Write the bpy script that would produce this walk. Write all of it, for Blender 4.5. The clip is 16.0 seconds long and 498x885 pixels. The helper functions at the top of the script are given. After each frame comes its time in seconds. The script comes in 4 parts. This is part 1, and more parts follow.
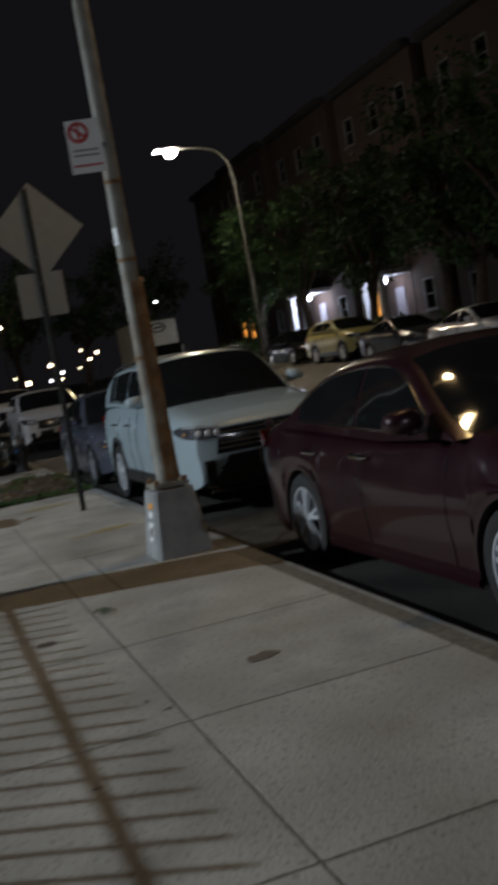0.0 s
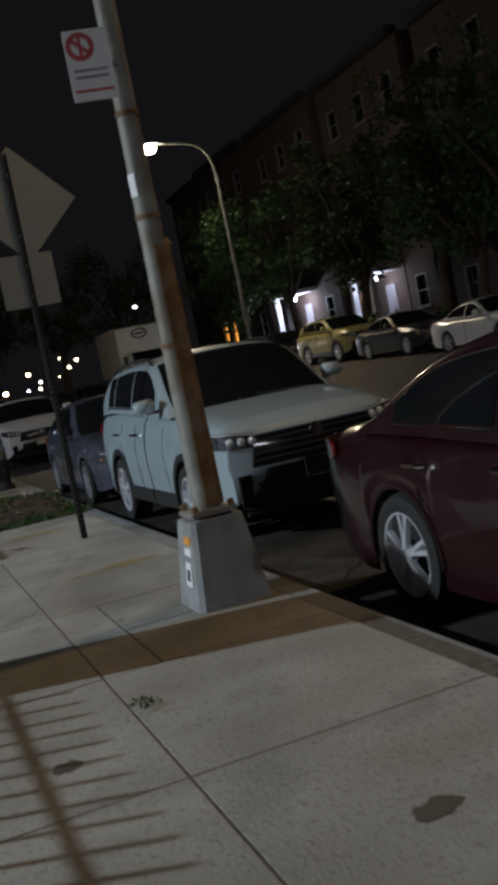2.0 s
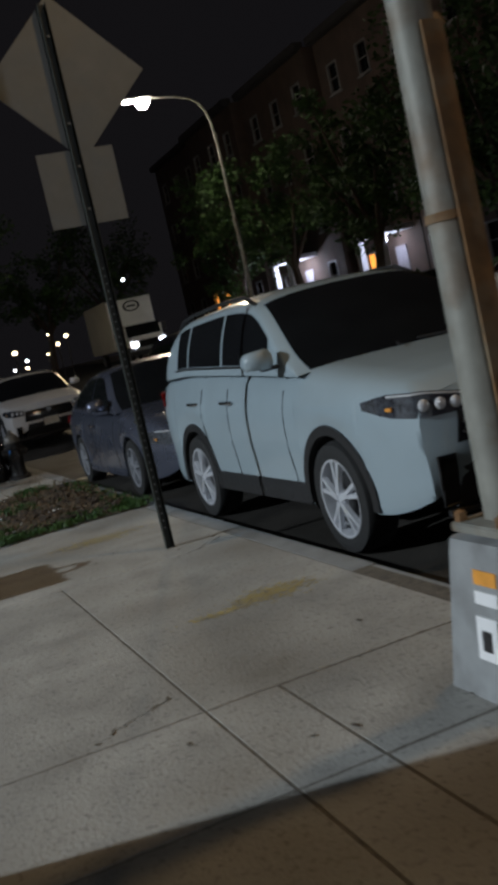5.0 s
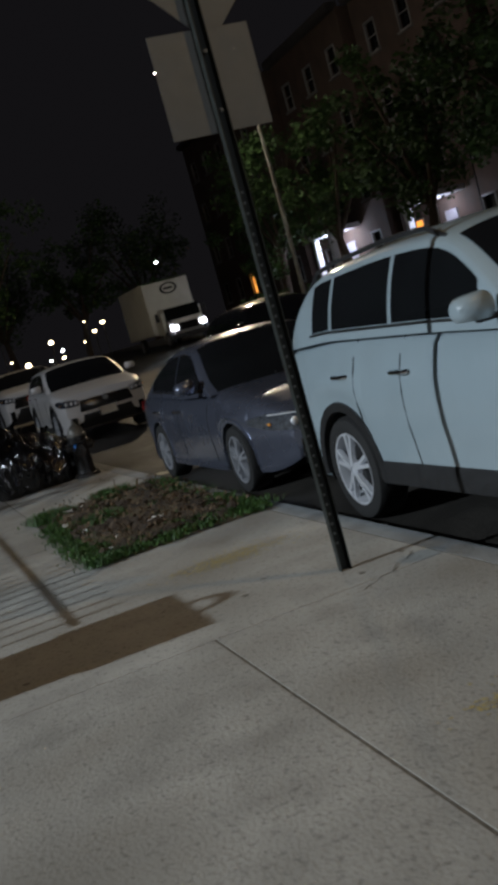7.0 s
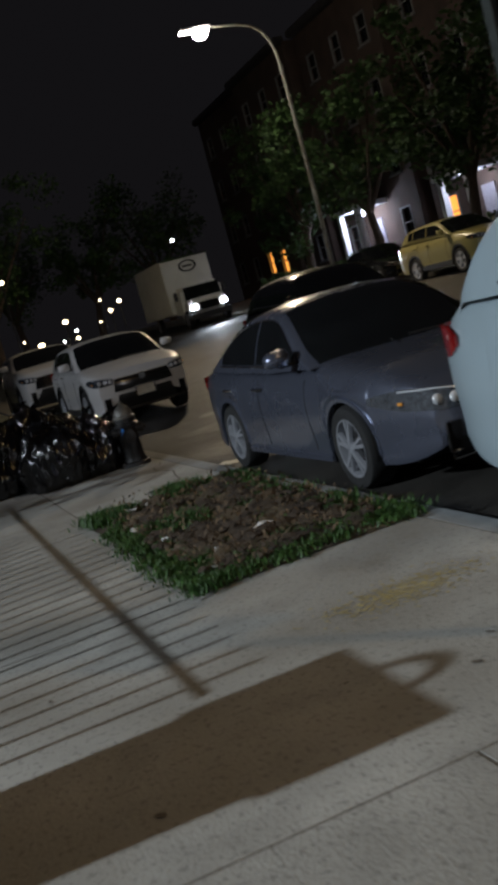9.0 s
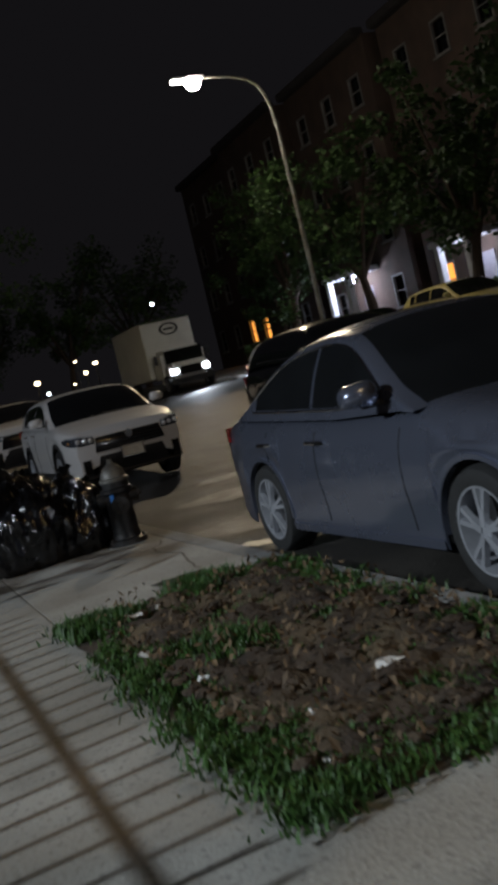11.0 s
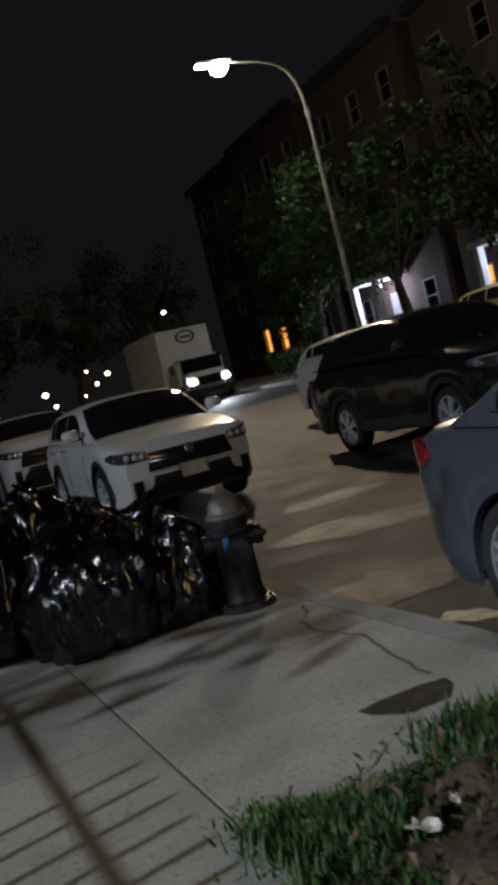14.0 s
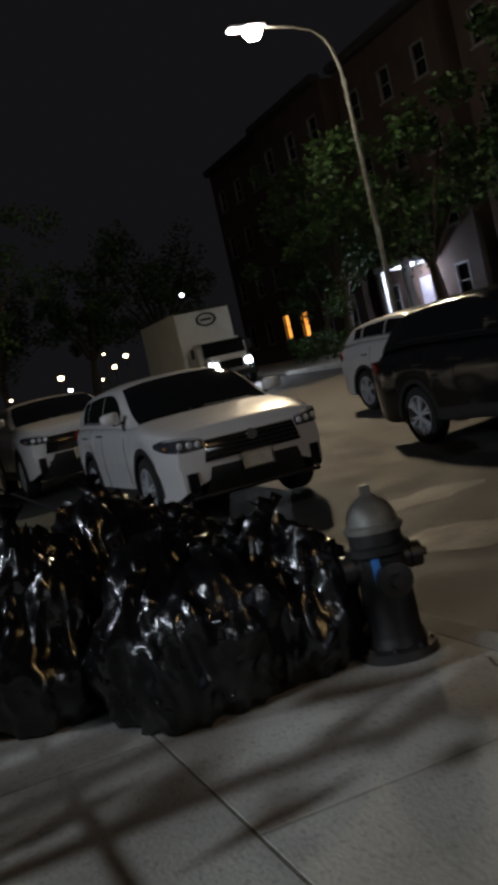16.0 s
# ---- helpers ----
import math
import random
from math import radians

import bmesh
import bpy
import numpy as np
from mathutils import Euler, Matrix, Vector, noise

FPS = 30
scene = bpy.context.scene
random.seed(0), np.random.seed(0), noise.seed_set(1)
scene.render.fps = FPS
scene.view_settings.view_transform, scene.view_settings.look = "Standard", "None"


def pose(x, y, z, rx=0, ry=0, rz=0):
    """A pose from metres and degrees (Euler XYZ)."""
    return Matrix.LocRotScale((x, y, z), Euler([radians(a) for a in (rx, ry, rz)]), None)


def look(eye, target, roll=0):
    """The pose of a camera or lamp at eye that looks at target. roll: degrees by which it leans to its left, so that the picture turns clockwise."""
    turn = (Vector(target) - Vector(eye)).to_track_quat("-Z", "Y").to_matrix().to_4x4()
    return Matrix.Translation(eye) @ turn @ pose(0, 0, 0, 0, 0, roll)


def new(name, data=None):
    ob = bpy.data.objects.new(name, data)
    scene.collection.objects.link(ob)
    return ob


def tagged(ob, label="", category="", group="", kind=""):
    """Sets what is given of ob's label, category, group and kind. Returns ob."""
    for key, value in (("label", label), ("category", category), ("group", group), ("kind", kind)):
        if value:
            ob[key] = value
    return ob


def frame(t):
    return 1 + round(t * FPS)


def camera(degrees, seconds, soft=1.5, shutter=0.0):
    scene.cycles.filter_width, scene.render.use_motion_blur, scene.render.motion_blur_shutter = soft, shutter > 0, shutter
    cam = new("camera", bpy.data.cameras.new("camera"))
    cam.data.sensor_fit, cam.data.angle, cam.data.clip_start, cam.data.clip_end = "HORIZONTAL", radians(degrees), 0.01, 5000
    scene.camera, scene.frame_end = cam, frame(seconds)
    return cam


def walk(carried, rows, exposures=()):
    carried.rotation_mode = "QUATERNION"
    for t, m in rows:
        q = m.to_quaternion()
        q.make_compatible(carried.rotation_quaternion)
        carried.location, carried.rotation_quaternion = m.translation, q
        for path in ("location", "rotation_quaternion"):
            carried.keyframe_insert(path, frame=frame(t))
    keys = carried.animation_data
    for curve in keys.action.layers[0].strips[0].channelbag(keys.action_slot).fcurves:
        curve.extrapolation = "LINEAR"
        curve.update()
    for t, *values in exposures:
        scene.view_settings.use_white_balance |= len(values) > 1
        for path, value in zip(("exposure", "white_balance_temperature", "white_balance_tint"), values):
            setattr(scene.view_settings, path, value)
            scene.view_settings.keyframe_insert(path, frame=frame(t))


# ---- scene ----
cam = camera(28.0, 16.0, soft=4.4, shutter=0.5)
PATH = [
    (0, (0.698, 2.313, 1.485), (1.32, 4.206, 1.319), -9.9),
    (0.5, (0.826, 2.843, 1.453), (1.567, 4.696, 1.32), -9.8),
    (1, (0.714, 3.412, 1.407), (1.385, 5.288, 1.242), -10.6),
    (1.5, (0.789, 3.856, 1.417), (1.471, 5.73, 1.256), -11.6),
    (2, (0.811, 4.356, 1.455), (1.477, 6.235, 1.293), -11.3),
    (2.5, (0.671, 4.899, 1.479), (1.314, 6.784, 1.306), -11.5),
    (3, (0.721, 5.428, 1.44), (1.386, 7.304, 1.251), -11.5),
    (3.5, (0.687, 5.926, 1.396), (1.345, 7.805, 1.204), -11.1),
    (6, (0.506, 8.597, 1.428), (1.186, 10.464, 1.199), -14.8),
    (6.5, (0.415, 9.15, 1.437), (0.993, 11.051, 1.209), -14.9),
    (7, (0.482, 9.593, 1.431), (1.112, 11.477, 1.197), -15.6),
    (7.5, (0.452, 10.081, 1.405), (1.051, 11.972, 1.148), -15.4),
    (8, (0.359, 10.639, 1.463), (0.971, 12.527, 1.216), -15.7),
    (8.5, (0.392, 11.112, 1.447), (1.043, 12.985, 1.187), -15.6),
    (9, (0.334, 11.654, 1.423), (0.947, 13.54, 1.162), -15.3),
    (11.5, (0.714, 14.992, 1.189), (1.436, 16.855, 1.094), -13.5),
    (12, (0.661, 15.559, 1.204), (1.369, 17.428, 1.131), -13.7),
    (12.5, (0.722, 16.071, 1.174), (1.454, 17.93, 1.074), -13.9),
    (13, (0.693, 16.516, 1.169), (1.382, 18.39, 1.058), -13.6),
    (13.5, (0.642, 16.922, 1.267), (1.371, 18.782, 1.154), -13.3),
    (14, (0.7, 17.35, 1.288), (1.421, 19.213, 1.181), -13.7),
    (14.5, (0.645, 17.799, 1.299), (1.344, 19.669, 1.176), -14.2),
    (15, (0.692, 18.241, 1.338), (1.448, 20.087, 1.196), -15.0),
    (15.5, (0.689, 18.658, 1.345), (1.418, 20.514, 1.189), -14.6),
    (16, (0.684, 19.106, 1.337), (1.388, 20.973, 1.21), -12.8),
]
EXPOSURES = [(0, 0.0), (3.5, 0.06), (9, 0.10), (12, 0.12), (16, 0.16)]
walk(cam, [(t, look(eye, target, roll)) for t, eye, target, roll in PATH], EXPOSURES)

# ---- light ----
world = bpy.data.worlds.new("night")
scene.world = world
world.use_nodes = True
world.node_tree.nodes["Background"].inputs[0].default_value = (0.46, 0.43, 0.50, 1)
world.node_tree.nodes["Background"].inputs[1].default_value = 0.0120


def lamp(name, place, watts, colour, radius, spot=0, target=None):
    data = bpy.data.lights.new(name, "SPOT" if spot else "POINT")
    data.energy, data.color, data.shadow_soft_size = watts, colour, radius
    ob = new(name, data)
    ob.location = place
    if spot:
        data.spot_size, data.spot_blend = radians(spot), 0.5
        ob.matrix_world = look(place, target)
    return ob


YARD_LAMP = (-17.0, 15.0, 9.2)
FILL_LAMP = (-11.0, 26.5, 8.0)
STREET_LAMP = (13.6, 46.0, 11.2)
NEAR_LAMP = (5.6, 10.6, 9.3)
lamp("yard_light", YARD_LAMP, 11500, (0.83, 0.94, 1.04), 0.15, 94, (-7.0, 11.6, 0.0))
lamp("street_light", (STREET_LAMP[0], STREET_LAMP[1], STREET_LAMP[2] - 0.35), 3900, (1.0, 0.78, 0.50), 0.3, 92, (STREET_LAMP[0] - 4.5, STREET_LAMP[1] - 7, 0))
lamp("corner_light", (7.0, -22.0, 9.0), 2600, (0.90, 0.96, 1.06), 0.3)
# unseen fill, added to brighten the white crossover and put highlights on the bags
lamp("fill_light", FILL_LAMP, 2000, (0.84, 0.93, 1.06), 0.12, 52, (3.6, 28.6, 0.8))
lamp("pole_light", NEAR_LAMP, 430, (1.0, 0.66, 0.30), 0.16)

# ---- materials ----


def mat(name, colour, rough=0.6, metal=0.0, spread=0.15, grain=8.0, bump=0.0, stain=0.0, stain_scale=0.8, stain_colour=(0.05, 0.04, 0.03),
        coat=0.0, spec=0.5, random_tint=0.0, bump_scale=None, fine=0.0):
    """A surface with fine grain, broad stains and relief, in metres."""
    m = bpy.data.materials.new(name)
    m.use_nodes = True
    t = m.node_tree
    b = t.nodes["Principled BSDF"]
    b.inputs["Metallic"].default_value = metal
    b.inputs["Coat Weight"].default_value = coat
    b.inputs["Coat Roughness"].default_value = 0.06
    b.inputs["Specular IOR Level"].default_value = spec
    co = t.nodes.new("ShaderNodeNewGeometry").outputs["Position"]

    def noise_node(scale, detail=6.0):
        n = t.nodes.new("ShaderNodeTexNoise")
        n.inputs["Scale"].default_value, n.inputs["Detail"].default_value = scale, detail
        t.links.new(co, n.inputs["Vector"])
        return n.outputs["Fac"]

    def mix(kind, fac, a, bb):
        n = t.nodes.new("ShaderNodeMix")
        n.data_type, n.blend_type = "RGBA", kind
        for sock, value in ((n.inputs[0], fac), (n.inputs[6], a), (n.inputs[7], bb)):
            if hasattr(value, "is_linked"):
                t.links.new(value, sock)
            else:
                sock.default_value = (*value, 1) if isinstance(value, tuple) else value
        return n.outputs[2]

    def ramp(fac, lo, hi, a=0.0, z=1.0):
        n = t.nodes.new("ShaderNodeMapRange")
        for i, v in zip((1, 2, 3, 4), (lo, hi, a, z)):
            n.inputs[i].default_value = v
        t.links.new(fac, n.inputs[0])
        return n.outputs[0]

    dark = tuple(c * (1 - spread) for c in colour)
    light = tuple(min(1, c * (1 + spread)) for c in colour)
    grainy = noise_node(grain)
    out = mix("MIX", ramp(grainy, 0.3, 0.7), dark, light)
    if fine:
        out = mix("MIX", ramp(noise_node(grain * 14, 3.0), 0.56, 0.66, 0.0, fine), out, tuple(c * 0.35 for c in colour))
    if stain:
        out = mix("MIX", ramp(noise_node(stain_scale, 8.0), 0.48, 0.72, 0.0, stain), out, stain_colour)
    if random_tint:
        n = t.nodes.new("ShaderNodeObjectInfo")
        out = mix("MULTIPLY", 1.0, out, mix("MIX", n.outputs["Random"], (1 - random_tint,) * 3, (1.0, 1.0, 1.0)))
    t.links.new(out, b.inputs["Base Color"])
    t.links.new(ramp(grainy, 0.25, 0.75, max(0.02, rough * 0.85), min(1, rough * 1.15)), b.inputs["Roughness"])
    if bump:
        n = t.nodes.new("ShaderNodeBump")
        n.inputs["Strength"].default_value, n.inputs["Distance"].default_value = 1.0, bump
        t.links.new(noise_node(bump_scale or grain * 3), n.inputs["Height"])
        t.links.new(n.outputs[0], b.inputs["Normal"])
    return m


def glow(name, colour, strength):
    m = bpy.data.materials.new(name)
    m.use_nodes = True
    b = m.node_tree.nodes["Principled BSDF"]
    b.inputs["Base Color"].default_value = (*colour, 1)
    b.inputs["Emission Color"].default_value = (*colour, 1)
    b.inputs["Emission Strength"].default_value = strength
    return m


M_CONCRETE = mat("concrete", (0.37, 0.36, 0.33), 0.85, spread=0.24, grain=2.5, bump=0.004, bump_scale=60, stain=0.74, stain_scale=1.25,
                 stain_colour=(0.15, 0.13, 0.10), random_tint=0.16, fine=0.5)
M_KERB = mat("kerb_stone", (0.28, 0.29, 0.29), 0.8, spread=0.2, grain=5, bump=0.006, bump_scale=40, stain=0.6, stain_scale=1.2, random_tint=0.2, fine=0.3)
M_JOINT = mat("joint_dirt", (0.12, 0.105, 0.085), 0.95, spread=0.4, grain=20, bump=0.004)
M_ASPHALT = mat("asphalt", (0.034, 0.030, 0.025), 0.7, spread=0.5, grain=1.6, bump=0.008, bump_scale=70, stain=0.85, stain_scale=0.55,
                stain_colour=(0.012, 0.011, 0.010), fine=0.5)
M_PATCH = mat("asphalt_patch", (0.05, 0.047, 0.043), 0.6, spread=0.3, grain=5, bump=0.008, bump_scale=50)
M_DIRT = mat("garden_dirt", (0.045, 0.031, 0.021), 0.95, spread=0.5, grain=7, bump=0.02, bump_scale=30, stain=0.8, stain_scale=3.2, stain_colour=(0.13, 0.095, 0.05))
M_GRASS = mat("grass", (0.034, 0.085, 0.013), 0.6, spread=0.45, grain=14)
M_DRY = mat("dead_leaf", (0.13, 0.085, 0.045), 0.8, spread=0.45, grain=16, random_tint=0.4)
M_LITTER = mat("white_litter", (0.7, 0.7, 0.68), 0.6, grain=20)
M_POLE = mat("pole_steel", (0.27, 0.265, 0.23), 0.6, metal=0.2, spread=0.25, grain=6, bump=0.002, stain=0.75, stain_scale=4.5, stain_colour=(0.16, 0.085, 0.035))
M_RUST = mat("rusty_sheet", (0.21, 0.11, 0.045), 0.85, spread=0.4, grain=10, bump=0.002, stain=0.6, stain_scale=6, stain_colour=(0.30, 0.25, 0.17))
M_BASE = mat("grey_paint", (0.30, 0.31, 0.31), 0.7, spread=0.15, grain=7, bump=0.002, stain=0.35, stain_scale=5)
M_SIGN_BACK = mat("sign_aluminium", (0.21, 0.215, 0.205), 0.55, metal=0.3, spread=0.12, grain=6, stain=0.3, stain_scale=5, stain_colour=(0.2, 0.19, 0.16))
M_POST = mat("green_black_post", (0.03, 0.034, 0.03), 0.6, metal=0.3, spread=0.3, grain=20)
M_SIGN_WHITE = mat("sign_white", (0.88, 0.88, 0.88), 0.45, spread=0.04, grain=6)
M_SIGN_RED = mat("sign_red", (0.55, 0.05, 0.05), 0.45, grain=6)
M_SIGN_GREY = mat("sign_grey_print", (0.32, 0.30, 0.33), 0.5, grain=6)
M_ORANGE = mat("orange_label", (0.8, 0.34, 0.05), 0.5, grain=9)
M_TYRE = mat("tyre_rubber", (0.018, 0.018, 0.018), 0.8, spread=0.3, grain=25, bump=0.002)
M_RIM = mat("alloy", (0.66, 0.68, 0.72), 0.35, metal=0.35, spread=0.1, grain=20)
M_RIM_DARK = mat("dull_alloy", (0.36, 0.37, 0.40), 0.35, metal=0.35, spread=0.1, grain=20)
M_WELL = mat("wheel_well", (0.01, 0.01, 0.01), 0.95, grain=10)
M_TRIM = mat("black_trim", (0.02, 0.02, 0.021), 0.5, spread=0.2, grain=20)
M_GLOSS = mat("gloss_black", (0.012, 0.012, 0.013), 0.15, grain=10)
M_CHROME = mat("chrome", (0.75, 0.76, 0.78), 0.12, metal=1.0, spread=0.05, grain=10)
M_GLASS = mat("dark_car_glass", (0.008, 0.009, 0.010), 0.05, spread=0.2, grain=3, spec=0.6)
M_LENS = mat("headlamp_lens", (0.10, 0.11, 0.13), 0.1, metal=0.5, spread=0.5, grain=30, coat=1)
M_DRL = mat("lamp_reflector", (0.85, 0.88, 0.92), 0.15, metal=0.3, spread=0.05, grain=20, coat=1)
M_TAIL = mat("tail_lamp", (0.28, 0.012, 0.012), 0.15, grain=10, coat=1)
M_PLATE = mat("number_plate", (0.62, 0.58, 0.48), 0.5, spread=0.1, grain=15)
M_BAG = mat("bin_bag_plastic", (0.005, 0.005, 0.006), 0.2, spread=0.3, grain=6, spec=0.7, bump=0.02, bump_scale=5)
M_LEAF = mat("tree_leaf", (0.05, 0.10, 0.024), 0.65, spread=0.5, grain=1.2)
M_BARK = mat("bark", (0.085, 0.06, 0.042), 0.9, spread=0.4, grain=9, bump=0.02)
M_BRICK = mat("house_brick", (0.10, 0.066, 0.052), 0.9, spread=0.25, grain=1.4, stain=0.4, stain_scale=0.6)
M_WHITE_WALL = mat("white_siding", (0.7, 0.7, 0.72), 0.7, spread=0.08, grain=2)
M_FRAME = mat("dull_window_frame", (0.24, 0.23, 0.22), 0.7, spread=0.2, grain=3)
M_ROOF = mat("house_roof", (0.05, 0.045, 0.045), 0.9, spread=0.3, grain=4)
M_TRUCK = mat("truck_white", (0.7, 0.7, 0.66), 0.5, spread=0.07, grain=1.5, stain=0.25, stain_scale=0.7, stain_colour=(0.42, 0.4, 0.36))
M_IRON = mat("fence_iron", (0.02, 0.02, 0.02), 0.6, grain=20)
M_SOIL = mat("far_ground", (0.03, 0.035, 0.022), 0.95, spread=0.4, grain=0.8)
M_LED = glow("lamp_glow", (1.0, 0.93, 0.78), 170)
M_HEAD = glow("headlamp_glow", (0.80, 0.88, 1.0), 22)
M_WARM = glow("window_glow", (1.0, 0.40, 0.07), 1.3)
M_PORCH = glow("porch_glow", (0.75, 0.82, 1.0), 30)
M_DOT = glow("distant_light", (1.0, 0.80, 0.50), 9)
M_DOT_WHITE = glow("distant_white_light", (0.9, 0.95, 1.0), 9)


def paint(name, colour, metal=0.35, rough=0.32, spread=0.06):
    return mat(name, colour, rough, metal=metal, spread=spread, grain=2.5, coat=0.8, bump=0.0, stain=0.12, stain_scale=2.5)


# ---- building helpers ----


def finish(name, bm, material, smooth=0.0):
    me = bpy.data.meshes.new(name)
    bmesh.ops.recalc_face_normals(bm, faces=bm.faces)
    bm.to_mesh(me)
    bm.free()
    me.materials.append(material)
    if smooth:
        for p in me.polygons:
            p.use_smooth = True
        me.set_sharp_from_angle(angle=radians(smooth))
    return me


def part(name, bm, material, parent, label="", smooth=35.0):
    ob = new(name, finish(name, bm, material, smooth))
    ob.parent = parent
    if label:
        ob["label"] = label
    return ob


def thing(name, place, label, category, group="", kind="", turn=0.0):
    ob = new(name)
    ob.matrix_basis = pose(*place, 0, 0, turn)
    return tagged(ob, label, category, group, kind)


def solid(name, bm, material, label, category="", kind="", group="", smooth=35.0):
    return tagged(new(name, finish(name, bm, material, smooth)), label, category, group, kind)


def add_box(bm, c, s, m=None, bevel=0.0):
    r = bmesh.ops.create_cube(bm, size=1.0)
    bmesh.ops.transform(bm, matrix=Matrix.Translation(c) @ (m or Matrix()) @ Matrix.Diagonal((*s, 1)), verts=r["verts"])
    if bevel:
        edges = list({e for v in r["verts"] for e in v.link_edges})
        bmesh.ops.bevel(bm, geom=edges, offset=bevel, segments=2, affect="EDGES", clamp_overlap=True)
    return bm


def box(c, s, bevel=0.0, m=None):
    return add_box(bmesh.new(), c, s, m, bevel)


def add_tube(bm, pts, radii, n=10, caps=True):
    """A round bar through points, with a radius at each."""
    rings = []
    pts = [Vector(p) for p in pts]
    for i, p in enumerate(pts):
        d = (pts[min(i + 1, len(pts) - 1)] - pts[max(i - 1, 0)]).normalized()
        q = d.to_track_quat("Z", "Y")
        r = radii[i] if isinstance(radii, (list, tuple)) else radii
        rings.append([bm.verts.new(p + q @ Vector((r * math.cos(a), r * math.sin(a), 0))) for a in (2 * math.pi * k / n for k in range(n))])
    for a, b in zip(rings, rings[1:]):
        for k in range(n):
            bm.faces.new((a[k], a[(k + 1) % n], b[(k + 1) % n], b[k]))
    if caps:
        bm.faces.new(rings[0][::-1])
        bm.faces.new(rings[-1])
    return bm


def tube(pts, radii, n=10):
    return add_tube(bmesh.new(), pts, radii, n)


def add_grid(bm, rows):
    """A surface through rows of points."""
    vs = [[bm.verts.new(p) for p in row] for row in rows]
    for a, b in zip(vs, vs[1:]):
        for k in range(len(a) - 1):
            bm.faces.new((a[k], a[k + 1], b[k + 1], b[k]))
    return bm


def thick(bm, depth):
    bmesh.ops.recalc_face_normals(bm, faces=bm.faces)
    bmesh.ops.solidify(bm, geom=bm.faces[:], thickness=depth)
    return bm


def lathe(profile, n=24, axis="x"):
    """A surface of revolution: profile of (along, radius)."""
    bm = bmesh.new()
    rows = []
    for a, r in profile:
        row = []
        for k in range(n + 1):
            c, s = r * math.cos(2 * math.pi * k / n), r * math.sin(2 * math.pi * k / n)
            row.append((a, c, s) if axis == "x" else (c, s, a))
        rows.append(row)
    add_grid(bm, rows)
    bmesh.ops.remove_doubles(bm, verts=bm.verts, dist=1e-5)
    return bm


def lerp(a, b, u):
    return a + (b - a) * u


def ground_z(x, y):
    """The street rises gently away from the kerb's straight."""
    return -0.12 + 0.025 * max(0.0, y - 25) + 0.06 * max(0.0, x - 8)


# ---- cars ----


def wheel(car, x, y, r, spokes, rim_mat, side):
    """A wheel as tyre, rim with spokes, and hub; side -1 faces -x."""
    hub = new("wheel")
    hub.parent = car
    hub.matrix_basis = pose(x, y, r, 0, 0, 0 if side > 0 else 180)
    w = 0.11
    tyre = lathe([(-w, r * 0.66), (-w, r * 0.93), (-w + 0.03, r), (w - 0.035, r), (w, r * 0.95), (w + 0.012, r * 0.82), (w, r * 0.70), (w - 0.02, r * 0.66)], 36)
    part("tyre", tyre, M_TYRE, hub)
    rim = lathe([(w - 0.015, r * 0.705), (w + 0.004, r * 0.70), (w + 0.002, r * 0.665), (w - 0.05, r * 0.63), (-w, r * 0.62)], 36)
    part("rim", rim, rim_mat, hub)
    part("brake_disc", lathe([(0.0, 0.02), (0.0, r * 0.5), (-0.02, r * 0.5)], 24), M_TRIM, hub)
    bm = bmesh.new()
    for k in range(spokes):
        a = 2 * math.pi * k / spokes + 0.3
        for off in (-0.17, 0.17):
            pts = []
            for u, wd in ((0.1, 0.045), (0.4, 0.032), (0.98, 0.036)):
                rr = u * r * 0.68
                ang = a + off * (0.35 + 0.65 * u)
                c = Vector((w - 0.035 + 0.02 * (1 - u), rr * math.cos(ang), rr * math.sin(ang)))
                t = Vector((0, -math.sin(ang), math.cos(ang))) * wd * 0.5 * r / 0.34
                pts.append((c, t))
            for (c0, t0), (c1, t1) in zip(pts, pts[1:]):
                d = Vector((0.03, 0, 0))
                v = [bm.verts.new(p) for p in (c0 - t0, c0 + t0, c1 + t1, c1 - t1, c0 - t0 * 0.7 + d, c0 + t0 * 0.7 + d, c1 + t1 * 0.7 + d, c1 - t1 * 0.7 + d)]
                for f in ((4, 5, 6, 7), (0, 1, 5, 4), (1, 2, 6, 5), (2, 3, 7, 6), (3, 0, 4, 7)):
                    bm.faces.new([v[i] for i in f])
    part("spokes", bm, rim_mat, hub, smooth=20)
    part("hub_cap", lathe([(w - 0.03, r * 0.17), (w + 0.003, r * 0.15), (w + 0.006, 0.001)], 16), rim_mat, hub)


class Shape:
    """A car's lines. y runs from the nose (0) to the tail (L), x to its sides, z up; all in metres."""

    def __init__(self, **k):
        self.L = k["L"]
        self.W = k["W"]
        self.H = k["H"]
        self.R = k["R"]
        self.hubs = k["hubs"]
        self.arch = k["arch"]
        self.sill = k["sill"]
        self.crown = k["crown"]
        self.bulge = k["bulge"]
        self.nose_len = k["nose_len"]
        self.nose_in = k["nose_in"]
        self.tail_len = k["tail_len"]
        self.tail_in = k["tail_in"]
        self.deck = k["deck"]
        self.shoulder = k["shoulder"]
        self.cabin = k["cabin"]
        self.roof_in = k["roof_in"]
        self.roof_fall = k["roof_fall"]
        self.windows = k["windows"]
        self.handles = k["handles"]
        self.handle_z = k["handle_z"]
        self.handle_mat = k["handle_mat"]
        self.seams = k["seams"]
        self.lamp_in = k["lamp_in"]
        self.lamp_back = k["lamp_back"]
        self.lamp_z = k["lamp_z"]
        self.lamp_rise = k["lamp_rise"]
        self.lamp_h = k["lamp_h"]
        self.tail_z = k["tail_z"]
        self.tail_h = k["tail_h"]
